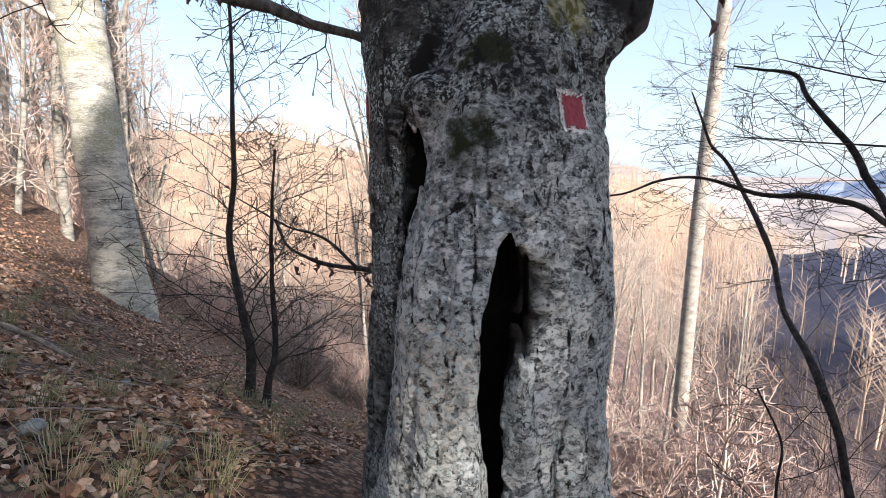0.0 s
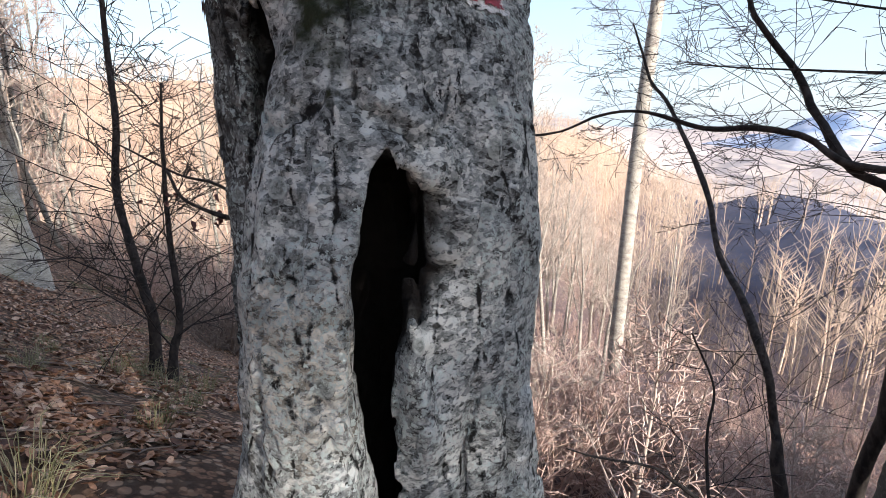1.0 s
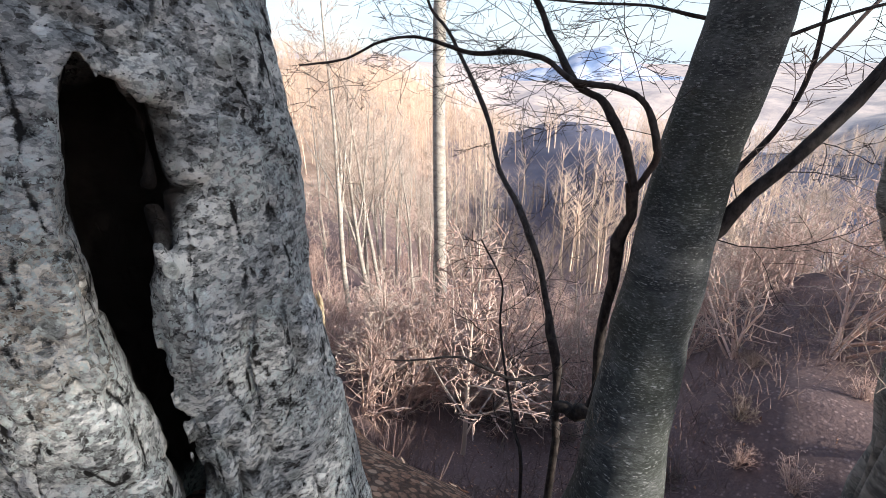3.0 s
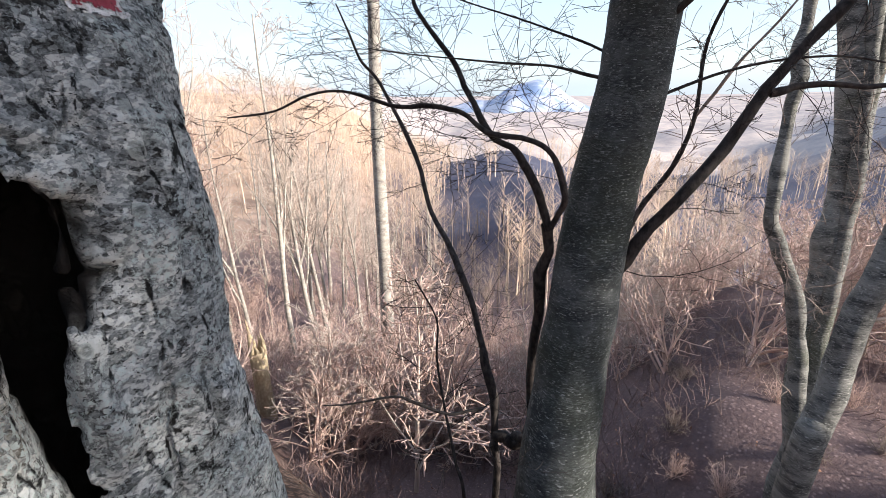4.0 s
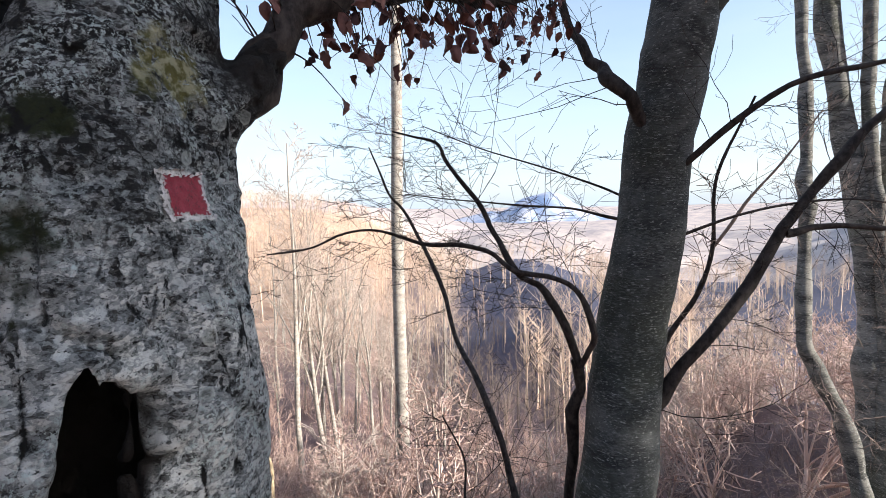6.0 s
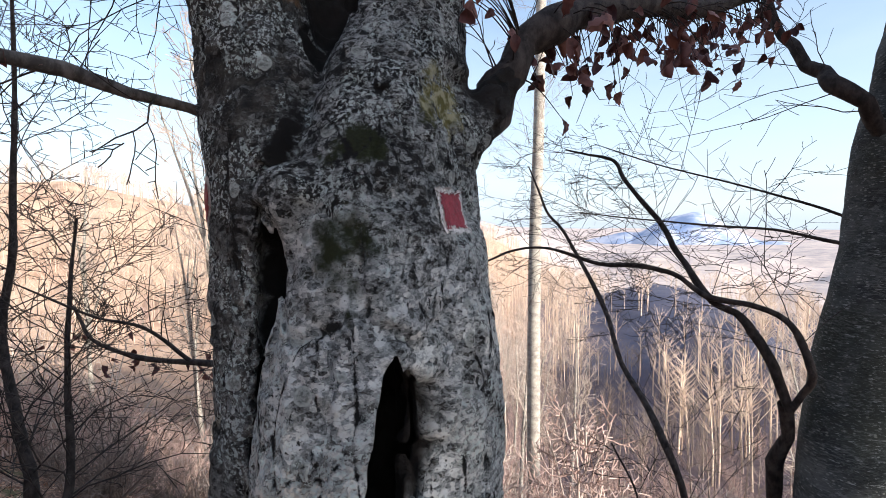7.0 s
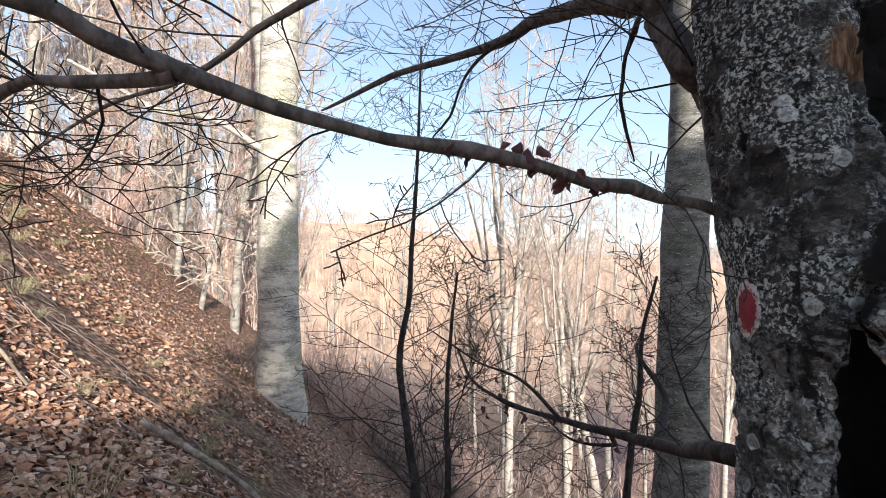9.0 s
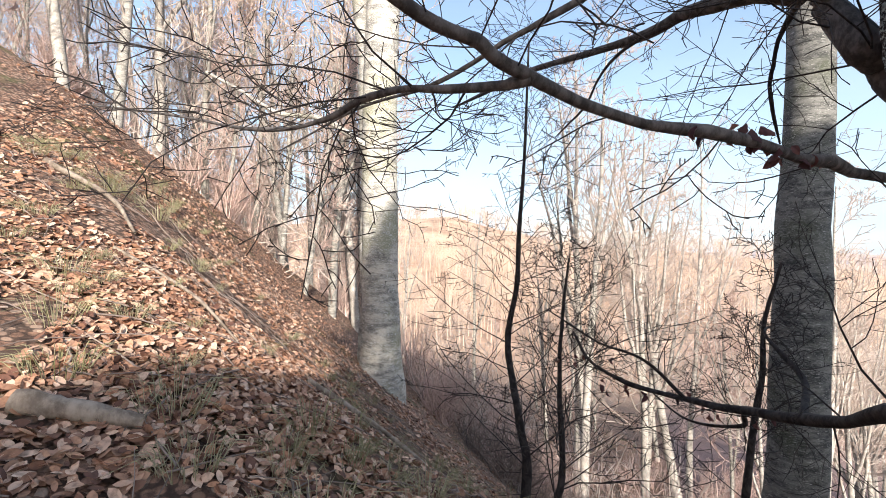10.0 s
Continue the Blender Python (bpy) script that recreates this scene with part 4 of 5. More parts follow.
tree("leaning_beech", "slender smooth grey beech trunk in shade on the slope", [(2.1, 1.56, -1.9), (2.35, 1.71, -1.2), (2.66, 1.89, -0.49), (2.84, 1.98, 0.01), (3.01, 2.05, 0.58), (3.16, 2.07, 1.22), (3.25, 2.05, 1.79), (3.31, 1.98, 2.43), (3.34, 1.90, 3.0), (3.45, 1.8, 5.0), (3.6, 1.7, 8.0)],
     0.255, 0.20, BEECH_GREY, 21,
     [([(2.95, 2.02, 0.0), (3.06, 1.87, 0.4), (3.38, 1.69, 0.85), (3.8, 1.48, 1.48), (4.14, 1.33, 1.94), (4.56, 1.08, 2.39), (5.4, 0.76, 3.35)], 0.049, 0.020, (14, 0.9, 3, 0.008, 0.5)),
      ([(3.8, 1.46, 1.47), (4.02, 1.25, 1.51), (4.37, 0.94, 1.51), (4.99, 0.49, 1.66)], 0.024, 0.009, (10, 0.7, 2, 0.006, 0.5)),
      ([(3.2, 2.0, 2.1), (2.98, 2.07, 2.38), (2.96, 2.25, 2.58), (2.94, 2.41, 2.81), (2.91, 2.56, 3.11), (2.96, 2.79, 4.02)], 0.050, 0.020, (12, 0.8, 2, 0.007, 0.5)),
      ([(3.28, 1.95, 2.6), (3.44, 1.75, 3.05), (3.71, 1.54, 3.35), (4.32, 1.3, 4.16)], 0.080, 0.04, (10, 1.0, 3, 0.01, 0.4)),
      ([(3.22, 2.0, 1.8), (3.51, 1.37, 2.34), (4.18, 0.96, 2.54), (4.99, 0.49, 2.88)], 0.020, 0.006, (14, 0.8, 2, 0.005, 0.5)),
      ([(3.18, 2.1, 1.55), (2.9, 2.45, 1.66), (2.45, 2.9, 1.72), (2.0, 3.3, 1.80)], 0.012, 0.003, (12, 0.7, 2, 0.004, 0.7)),
      ([(3.22, 2.1, 1.68), (3.05, 2.6, 1.9), (2.7, 3.2, 2.15), (2.4, 3.7, 2.4)], 0.010, 0.003, (10, 0.6, 2, 0.004, 0.6)),
      ([(3.22, 1.95, 1.42), (3.6, 1.6, 1.62), (4.2, 1.3, 1.68), (4.8, 1.1, 1.62)], 0.012, 0.004, (12, 0.7, 2, 0.004, 0.6))])

fk = thing("forked_sapling", (2.22, 2.12, HZ(2.22, 2.12)), "dark crooked many-stemmed sapling beside the slender beech", "tree")
r2 = np.random.RandomState(5)
limb_of(fk, "stem", [(2.36, 2.32, HZ(2.36, 2.32) - 0.1), (2.42, 2.38, -1.52), (2.48, 2.46, -1.16), (2.50, 2.60, -0.62), (2.49, 2.68, -0.33), (2.5, 2.94, 0.12), (2.64, 3.61, 0.48), (2.81, 4.21, 1.03), (2.80, 4.80, 1.58), (2.66, 4.95, 1.85), (2.50, 5.10, 2.38)],
        0.040, 0.008, r2, DARK, (17, 1.3, 3, 0.006, 0.75), 10, wob=0.10)
limb_of(fk, "stem", [(2.46, 2.45, -1.18), (2.58, 2.30, -1.20), (2.66, 2.24, -1.0), (2.78, 2.34, -0.4), (2.76, 2.28, 0.2), (2.66, 2.16, 0.66)], 0.042, 0.038, r2, DARK, (), 10, wob=0.08)
limb_of(fk, "stem", [(2.58, 2.32, -1.16), (2.60, 2.10, -1.05), (2.62, 1.92, -0.92)], 0.040, 0.036, r2, DARK, (), 8, wob=0.1)
limb_of(fk, "stem", [(2.66, 2.16, 0.62), (2.66, 2.06, 0.88), (2.59, 2.16, 1.16), (2.41, 2.51, 1.25), (2.27, 2.77, 1.42), (2.08, 3.15, 1.42), (1.77, 3.53, 1.53), (1.40, 3.83, 1.39), (1.09, 3.97, 1.35)],
        0.024, 0.005, r2, DARK, (18, 1.1, 3, 0.005, 0.8), 8, wob=0.10)
limb_of(fk, "stem", [(2.66, 2.16, 0.62), (2.55, 2.28, 1.05), (2.43, 2.49, 1.22), (2.46, 2.74, 1.44), (2.46, 2.93, 1.69), (2.30, 3.12, 1.98), (2.24, 3.24, 2.19), (2.0, 3.5, 2.3)],
        0.028, 0.006, r2, DARK, (20, 1.3, 3, 0.005, 0.8), 8, wob=0.10)

limb_of(fk, "stem", [(2.17, 2.24, -0.65), (1.94, 2.32, -0.64), (1.73, 2.45, -0.53), (1.59, 2.53, -0.47), (1.38, 2.60, -0.48), (1.17, 2.69, -0.46)], 0.013, 0.004, r2, DARK, (7, 0.5, 2, 0.004, 0.7), 7)
tree("sapling", "thin dark sapling beside the forked one", [(2.07, 2.32, -1.62), (2.08, 2.46, -1.26), (2.10, 2.61, -0.91), (2.13, 2.77, -0.52), (2.20, 2.87, -0.21), (2.11, 3.04, 0.10)], 0.016, 0.006, DARK, 65, (), (9, 0.7, 2, 0.005, 0.3, 0.02), sides=7, twig=DARK, rough=0.15)

tree("tall_beech", "tall straight pale beech trunk further down the slope", [(6.95, 13.45, -9), (7.05, 13.55, 0), (7.3, 13.75, 5), (7.5, 13.9, 12)], 0.25, 0.15, BEECH_FAR, 31, (), (26, 3.2, 3, 0.03, 0.62, 0.05), twig=TWIG)
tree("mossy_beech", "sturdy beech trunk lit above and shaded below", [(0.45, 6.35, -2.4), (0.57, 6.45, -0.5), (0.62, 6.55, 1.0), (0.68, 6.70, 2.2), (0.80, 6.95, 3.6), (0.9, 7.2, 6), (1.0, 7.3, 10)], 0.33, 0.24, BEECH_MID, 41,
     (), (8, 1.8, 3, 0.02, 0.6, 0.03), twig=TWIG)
tree("large_beech", "large pale grey beech with a second stem at the bank's edge", [(-5.30, 6.95, -0.6), (-5.30, 6.90, 0.5), (-5.30, 6.85, 2.0), (-5.30, 6.75, 4.6), (-5.2, 6.7, 7), (-5.1, 6.7, 11)], 0.34, 0.27, BEECH, 51,
     [([(-5.62, 7.1, -1.2), (-5.66, 7.05, 1.0), (-5.65, 6.95, 3.0), (-5.68, 6.8, 5.2), (-5.9, 6.7, 8)], 0.17, 0.13, ()),
      ([(-5.4, 6.6, 3.6), (-5.9, 6.1, 4.0), (-6.6, 5.6, 4.1), (-7.4, 5.0, 4.6)], 0.06, 0.02, (14, 1.3, 3, 0.012, 0.3)),
      ], (10, 2.0, 3, 0.02, 0.6, 0.03), twig=TWIG)
tree("sapling", "thin dark young tree with level branches on the bank edge", [(-2.23, 4.41, -0.84), (-2.18, 4.62, -0.46), (-2.29, 4.75, 0.01), (-2.50, 5.0, 0.81), (-2.42, 5.05, 1.5), (-2.42, 5.12, 2.15), (-2.38, 5.15, 3.1), (-2.35, 5.15, 4.3)],
     0.055, 0.012, DARK, 61, (), (30, 1.7, 3, 0.016, 0.15, 0.008), sides=10, twig=DARK, rough=0.15)
tree("sapling", "thin crooked dark young tree on the bank edge", [(-1.86, 4.0, -0.85), (-1.82, 4.2, -0.5), (-1.78, 4.33, -0.2), (-1.84, 4.5, 0.4), (-1.86, 4.59, 0.85), (-1.84, 4.65, 1.36), (-1.8, 4.7, 1.8)],
     0.042, 0.010, DARK, 62, (), (24, 1.4, 3, 0.014, 0.15, 0.008), sides=8, twig=DARK, rough=0.15)
tree("shrub_tree", "dark crooked shrub stem below the mossy beech", [(-0.30, 4.63, -0.9), (-0.22, 4.68, 0.2), (-0.14, 4.72, 0.8), (-0.10, 4.80, 1.3), (0.02, 4.84, 1.8)],
     0.042, 0.012, DARK, 63, (), (20, 1.0, 3, 0.010, 0.3, 0.02), sides=8, twig=DARK, rough=0.15)
tree("sapling", "slender forked dark sapling among the brush", [(3.70, 2.34, -1.4), (3.79, 2.38, -0.53), (4.11, 2.52, 0.27), (4.38, 2.34, 0.85), (4.48, 2.27, 1.26), (4.50, 2.26, 1.89), (4.63, 2.04, 2.54)],
     0.04, 0.010, DARK, 64, [([(4.48, 2.27, 1.26), (4.59, 2.07, 1.65), (4.77, 1.87, 2.0), (5.0, 1.7, 2.4)], 0.016, 0.005, (8, 0.5, 2, 0.004, 0.3))], (16, 0.7, 2, 0.008, 0.35, 0.03), sides=8, twig=TWIG, rough=0.15)

tw = thing("beech_clump", (6.25, 1.40, HZ(6.25, 1.40)), "clump of beech stems with one sunlit side", "tree")
r3 = np.random.RandomState(8)
foot = (6.25, 1.40, HZ(6.25, 1.40) - 0.3)
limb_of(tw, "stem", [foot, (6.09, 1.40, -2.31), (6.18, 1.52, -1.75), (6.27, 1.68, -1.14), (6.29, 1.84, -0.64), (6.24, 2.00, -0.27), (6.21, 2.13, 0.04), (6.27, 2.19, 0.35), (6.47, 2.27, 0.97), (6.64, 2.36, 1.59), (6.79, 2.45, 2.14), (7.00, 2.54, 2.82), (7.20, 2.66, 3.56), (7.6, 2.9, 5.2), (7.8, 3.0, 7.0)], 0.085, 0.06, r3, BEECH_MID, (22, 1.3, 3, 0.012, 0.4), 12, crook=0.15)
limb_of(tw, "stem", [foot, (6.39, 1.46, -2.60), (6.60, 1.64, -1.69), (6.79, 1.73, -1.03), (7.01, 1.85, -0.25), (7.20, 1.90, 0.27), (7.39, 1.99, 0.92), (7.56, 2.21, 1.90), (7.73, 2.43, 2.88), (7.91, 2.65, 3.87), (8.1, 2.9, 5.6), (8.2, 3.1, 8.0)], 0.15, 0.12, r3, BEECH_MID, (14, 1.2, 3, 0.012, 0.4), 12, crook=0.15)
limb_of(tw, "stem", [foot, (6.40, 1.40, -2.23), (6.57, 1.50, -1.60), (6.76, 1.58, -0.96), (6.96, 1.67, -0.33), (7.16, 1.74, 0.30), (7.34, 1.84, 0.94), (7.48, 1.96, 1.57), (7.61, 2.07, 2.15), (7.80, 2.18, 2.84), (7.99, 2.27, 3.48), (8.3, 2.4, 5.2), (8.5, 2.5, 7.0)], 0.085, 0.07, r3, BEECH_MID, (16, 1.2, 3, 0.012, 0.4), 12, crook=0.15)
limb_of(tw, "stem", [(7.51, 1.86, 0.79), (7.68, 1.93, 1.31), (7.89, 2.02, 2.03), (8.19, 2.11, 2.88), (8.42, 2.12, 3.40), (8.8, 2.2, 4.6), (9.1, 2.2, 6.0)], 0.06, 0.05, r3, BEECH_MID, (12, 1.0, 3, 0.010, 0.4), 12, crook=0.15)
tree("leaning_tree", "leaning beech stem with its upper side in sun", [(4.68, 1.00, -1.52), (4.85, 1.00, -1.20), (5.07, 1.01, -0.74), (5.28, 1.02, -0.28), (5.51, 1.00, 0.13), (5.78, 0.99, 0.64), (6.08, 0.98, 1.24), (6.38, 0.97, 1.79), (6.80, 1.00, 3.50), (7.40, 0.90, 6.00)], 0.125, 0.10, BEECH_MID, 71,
     [([(5.24, 1.05, -0.40), (5.6, 0.85, -0.38), (6.1, 0.6, -0.42)], 0.022, 0.008, (8, 0.6, 2, 0.006, 0.3))], (10, 0.9, 3, 0.012, 0.5, 0.03), twig=TWIG)

# broken stump in the brush
sp = thing("broken_stump", (2.37, 12.7, HZ(2.37, 12.7)), "splintered pale stump of a snapped tree", "stump")
m = Mesher()
rr = np.random.RandomState(3)
top = -5.5 - HZ(2.37, 12.7)
zs = np.linspace(-0.3, top, 9)
m.tube([(2.37, 12.7, HZ(2.37, 12.7) + z) for z in zs], np.linspace(0.27, 0.22, 9), 14, rr, 0.15)
part("bole", m.mesh("bole", SPLIT), sp)
for k in range(7):
    m = Mesher()
    a = k * 0.9
    x, y = 2.37 + 0.17 * math.cos(a), 12.7 + 0.17 * math.sin(a)
    z0 = HZ(2.37, 12.7) + top - 0.15
    hgt = 0.25 + 0.5 * rr.rand() * (2.0 if k == 3 else 1)
    m.tube([(x, y, z0), (x + 0.02, y, z0 + hgt * 0.6), (x + 0.03 * rr.randn(), y, z0 + hgt)], (0.085, 0.05, 0.006), 5, rr, 0.4)
    part("splinter", m.mesh("splinter", SPLIT), sp)


# ---- woods ----
def wood_tree(seed, height, r0, fork, detail, crown_at, twigs, bark):
    """A bare forest beech as (trunk, crown) meshes with its foot at the origin."""
    rng = np.random.RandomState(seed)
    m, c = Mesher(), Mesher()
    line = wander(rng, (0, 0, -0.5), (0.03 * rng.randn(), 0.03 * rng.randn(), 1), height, 9, 0.03, 0.06)
    m.tube(line, np.linspace(r0 * 1.15, r0 * 0.18, 10), 8)
    for k in range(fork):
        p = line[3 + k % 4]
        a = rng.rand() * 6.3
        l2 = wander(rng, p, (0.38 * math.cos(a), 0.38 * math.sin(a), 1), height * (0.5 - 0.06 * (k % 4)), 6, 0.06, 0.10)
        m.tube(l2, np.linspace(r0 * 0.5, r0 * 0.08, 7), 6)
        sprout(c, rng, l2, r0 * 0.25, detail // 2, height * 0.16, 2, 0.75, 0.09, 0.12, 3, 0.15, 0.0, 0.011)
    sprout(c, rng, line, r0 * 0.35, detail, height * 0.19, 3, 0.75, 0.08, 0.12, 3, crown_at, 0.0, 0.011)
    return m.mesh("trunk", bark), c.mesh("crown", twigs)


def stand(name, meshes, label, category):
    """One tree of two meshes, at the origin, to copy from."""
    th = thing(name, (0, 0, 0), label, category, "trees of the wood")
    part("trunk", meshes[0], th, local=True)
    tagged(part("crown", meshes[1], th, local=True), kind="stuff")
    return th


KINDS = [wood_tree(101, 15, 0.15, 3, 24, 0.40, TWIG_PALE, BEECH_FAR), wood_tree(102, 17, 0.14, 2, 24, 0.42, TWIG_PALE, BEECH_FAR),
         wood_tree(103, 13, 0.13, 4, 22, 0.30, TWIG_PALE, BEECH_FAR), wood_tree(104, 16, 0.17, 6, 16, 0.35, TWIG_PALE, BEECH_FAR),
         wood_tree(105, 10, 0.08, 4, 20, 0.10, TWIG_RED, BEECH_BANK), wood_tree(106, 12, 0.10, 5, 18, 0.12, TWIG_PALE, BEECH_BANK),
         wood_tree(107, 10, 0.10, 5, 22, 0.08, TWIG_PALE, BEECH_BANK)]
LABELS = ["bare pale-trunked beech in winter sun", "tall bare beech with a narrow crown", "bare forked beech with fine twigs", "bare many-limbed beech in winter sun",
          "young bare beech with reddish twigs", "bare grey-trunked beech with spreading limbs",
          "bare tree with tangled low branches"]
rw = np.random.RandomState(77)
first = {}


def plant(k, x, y, s=1.0):
    turn = 360 * rw.rand()
    m = pose(x, y, HZ(x, y) - 0.1, 3 * rw.randn(), 3 * rw.randn(), turn)
    if k not in first:
        first[k] = stand("wood_tree", KINDS[k], LABELS[k], "tree")
        first[k].matrix_basis = m @ Matrix.Scale(s, 4)
        return first[k]
    ob = copy_thing(first[k], m)
    ob.scale = (s, s, s)
    return ob


plant(3, -4.18, 28.5, 1.65)
plant(2, -0.6, 24.0, 1.5)
plant(3, 1.2, 27.0, 1.4)
plant(0, 8.7, 28.5, 0.9)
plant(3, 12.9, 37.0, 0.95)
plant(1, 15.6, 44.0, 1.0)
keep_clear = [(7.0, 13.5, 2.0), (0.6, 6.5, 3.0), (-5.3, 6.9, 2.5)]
count = 0
while count < 60:  # valley in front
    b, r = radians(rw.uniform(-32, 62)), 20 + 75 * rw.rand() ** 1.2
    x, y = r * math.sin(b), r * math.cos(b)
    if r < 27 and rw.rand() < 0.5:
        continue
    if b < 0.12 and rw.rand() < 0.7 or b > 0.5 and rw.rand() < 0.85:
        continue
    plant(int(rw.choice([0, 1, 2, 3, 4, 5], p=[.22, .18, .15, .1, .20, .15])), x, y, rw.uniform(0.7, 1.1) * (1.3 if b < 0.14 else 1.0))
    count += 1
count = 0
while count < 95:  # up along the bank
    b, r = radians(rw.uniform(-74, -33)), 11 + 36 * rw.rand()
    x, y = r * math.sin(b), r * math.cos(b)
    if abs(math.degrees(b) + 37) < 4 and r < 12:
        continue
    plant(int(rw.choice([6, 5, 4, 2, 3], p=[.28, .30, .30, .06, .06])), x, y, rw.uniform(0.55, 1.0))
    count += 1
count = 0
while count < 26:  # unseen wood added behind the path, cutting skylight
    b, r = radians(rw.uniform(150, 285)), 9 + 30 * rw.rand()
    if -5.0 < r * math.sin(sb - b) < 7.5 and math.cos(sb - b) > 0:
        continue
    plant(int(rw.choice([5, 3, 2])), r * math.sin(b), r * math.cos(b), rw.uniform(0.7, 1.0))
    count += 1
count = 0
while count < 22:  # and more unseen trees added sunward of the falling slope
    b, r = radians(rw.uniform(98, 150)), 17 + 28 * rw.rand()
    if -1.0 < r * math.sin(sb - b) < 22.0 and math.cos(sb - b) > 0:
        continue
    plant(int(rw.choice([5, 4, 2])), r * math.sin(b), r * math.cos(b), rw.uniform(0.7, 1.0))
    count += 1
count = 0
while count < 26:  # beyond the clump on the falling side
    b, r = radians(rw.uniform(58, 112)), 16 + 45 * rw.rand()
    if -1.0 < r * math.sin(sb - b) < 22.0 and math.cos(sb - b) > 0:
        continue
    plant(int(rw.choice([0, 4, 5, 2])), r * math.sin(b), r * math.cos(b), rw.uniform(0.5, 0.9))
    count += 1

# unseen trees with withered leaves, added up-slope behind the path to shade the beech
def leafy_tree(seed, height, reach, leaves):
    rng = np.random.RandomState(seed)
    m, c = Mesher(), Mesher()
    line = wander(rng, (0, 0, -0.4), (0, 0, 1), height * 0.9, 9, 0.03, 0.05)
    m.tube(line, np.linspace(0.22, 0.05, 10), 10)
    sprout(m, rng, line, 0.10, 26, reach, 2, 0.95, 0.02, 0.12, 4, 0.65, 0.5, 0.006)
    n = leaves
    u = rng.rand(n) ** 0.55
    a = rng.rand(n) * 6.3
    rad = reach * (1.05 - 0.55 * u) * np.sqrt(rng.rand(n))
    p = np.stack([rad * np.cos(a), rad * np.sin(a), height * (0.72 + 0.15 * u)], -1)
    keep = vnoise(p[:, 0] * 1.1 + seed, p[:, 1] * 1.1, p[:, 2] * 1.1) > -0.85
    p = p[keep]
    e1 = rng.normal(size=p.shape)
    e1 /= np.linalg.norm(e1, axis=1)[:, None]
    e2 = np.cross(e1, rng.normal(size=p.shape))
    e2 /= np.linalg.norm(e2, axis=1)[:, None]
    s = 0.09 + 0.06 * rng.rand(len(p))[:, None]
    q = np.stack([p - e1 * s, p + e2 * s * 0.55, p + e1 * s, p - e2 * s * 0.55], 1).reshape(-1, 3)
    c.add(q, np.arange(len(q)).reshape(-1, 4))
    return m.mesh("trunk", BEECH_GREY), c.mesh("crown", LITTER)


SHADE = [leafy_tree(201, 14.0, 2.0, 6500), leafy_tree(202, 14.0, 2.0, 2600), leafy_tree(203, 14.0, 2.0, 1300)]
sx, sy = math.sin(sb), math.cos(sb)
qx, qy = -sy, sx
shade_first = {}
# (towards the sun, across, height of the shade's upper rim over the clearing, kind)
STANDS = [(9.5, 2.3, 4.4, 1), (11.5, 0.9, 5.9, 0), (12.6, 1.5, 4.3, 0), (11.5, -0.1, 3.0, 1), (10.4, 4.5, 5.0, 0), (12.8, 4.7, 3.4, 0), (13.5, 2.2, 1.6, 2), (9.0, -1.5, 2.3, 1), (12.0, 3.4, 3.8, 0), (20.0, 4.4, -3.0, 0), (21.0, 4.6, -3.6, 1)]
for along, across, rim, k in STANDS:
    x, y = along * sx + across * qx, along * sy + across * qy
    s = (rim + along * math.tan(se) - HZ(x, y)) / (0.87 * 14.0)
    mm = pose(x, y, HZ(x, y), 0, 0, 60 * along)
    if k not in shade_first:
        one = thing("leafy_beech", (0, 0, 0), ("unseen beech with withered brown leaves, added for dense shade", "unseen beech with few withered leaves, added for broken shade", "unseen almost bare beech, added for thin shade")[k], "tree", "leafy young beeches")
        part("trunk", SHADE[k][0], one, local=True)
        tagged(part("crown", SHADE[k][1], one, local=True), kind="stuff")
        one.matrix_basis = mm @ Matrix.Scale(s, 4)
        shade_first[k] = one
    else:
        copy_thing(shade_first[k], mm).scale = (s, s, s)


# far woods on the opposite side, past counting
def far_template(seed):
    rng = np.random.RandomState(seed)
    m = Mesher()
    line = wander(rng, (0, 0, 0), (0, 0, 1), 13, 3, 0.03, 0.05)
    m.tube(line, (0.17, 0.13, 0.08, 0.02), 3)
    n_t = m.n
    for k in range(24):
        u = 0.42 + 0.56 * rng.rand()
        p = line[0] * (1 - u) + line[-1] * u
        a = rng.rand() * 6.3
        d = np.array((0.95 * math.cos(a), 0.95 * math.sin(a), 0.55 + 0.6 * rng.rand()))
        ln = 2.6 * (0.25 + math.sin(math.pi * (u - 0.36) / 0.68)) * (0.6 + 0.7 * rng.rand()) + 0.3
        m.tube([p, p + d * ln * 0.5, p + d * ln * 0.9 + (0, 0, 0.15 * ln)], (0.045, 0.03, 0.012), 3)
    return m.arrays()


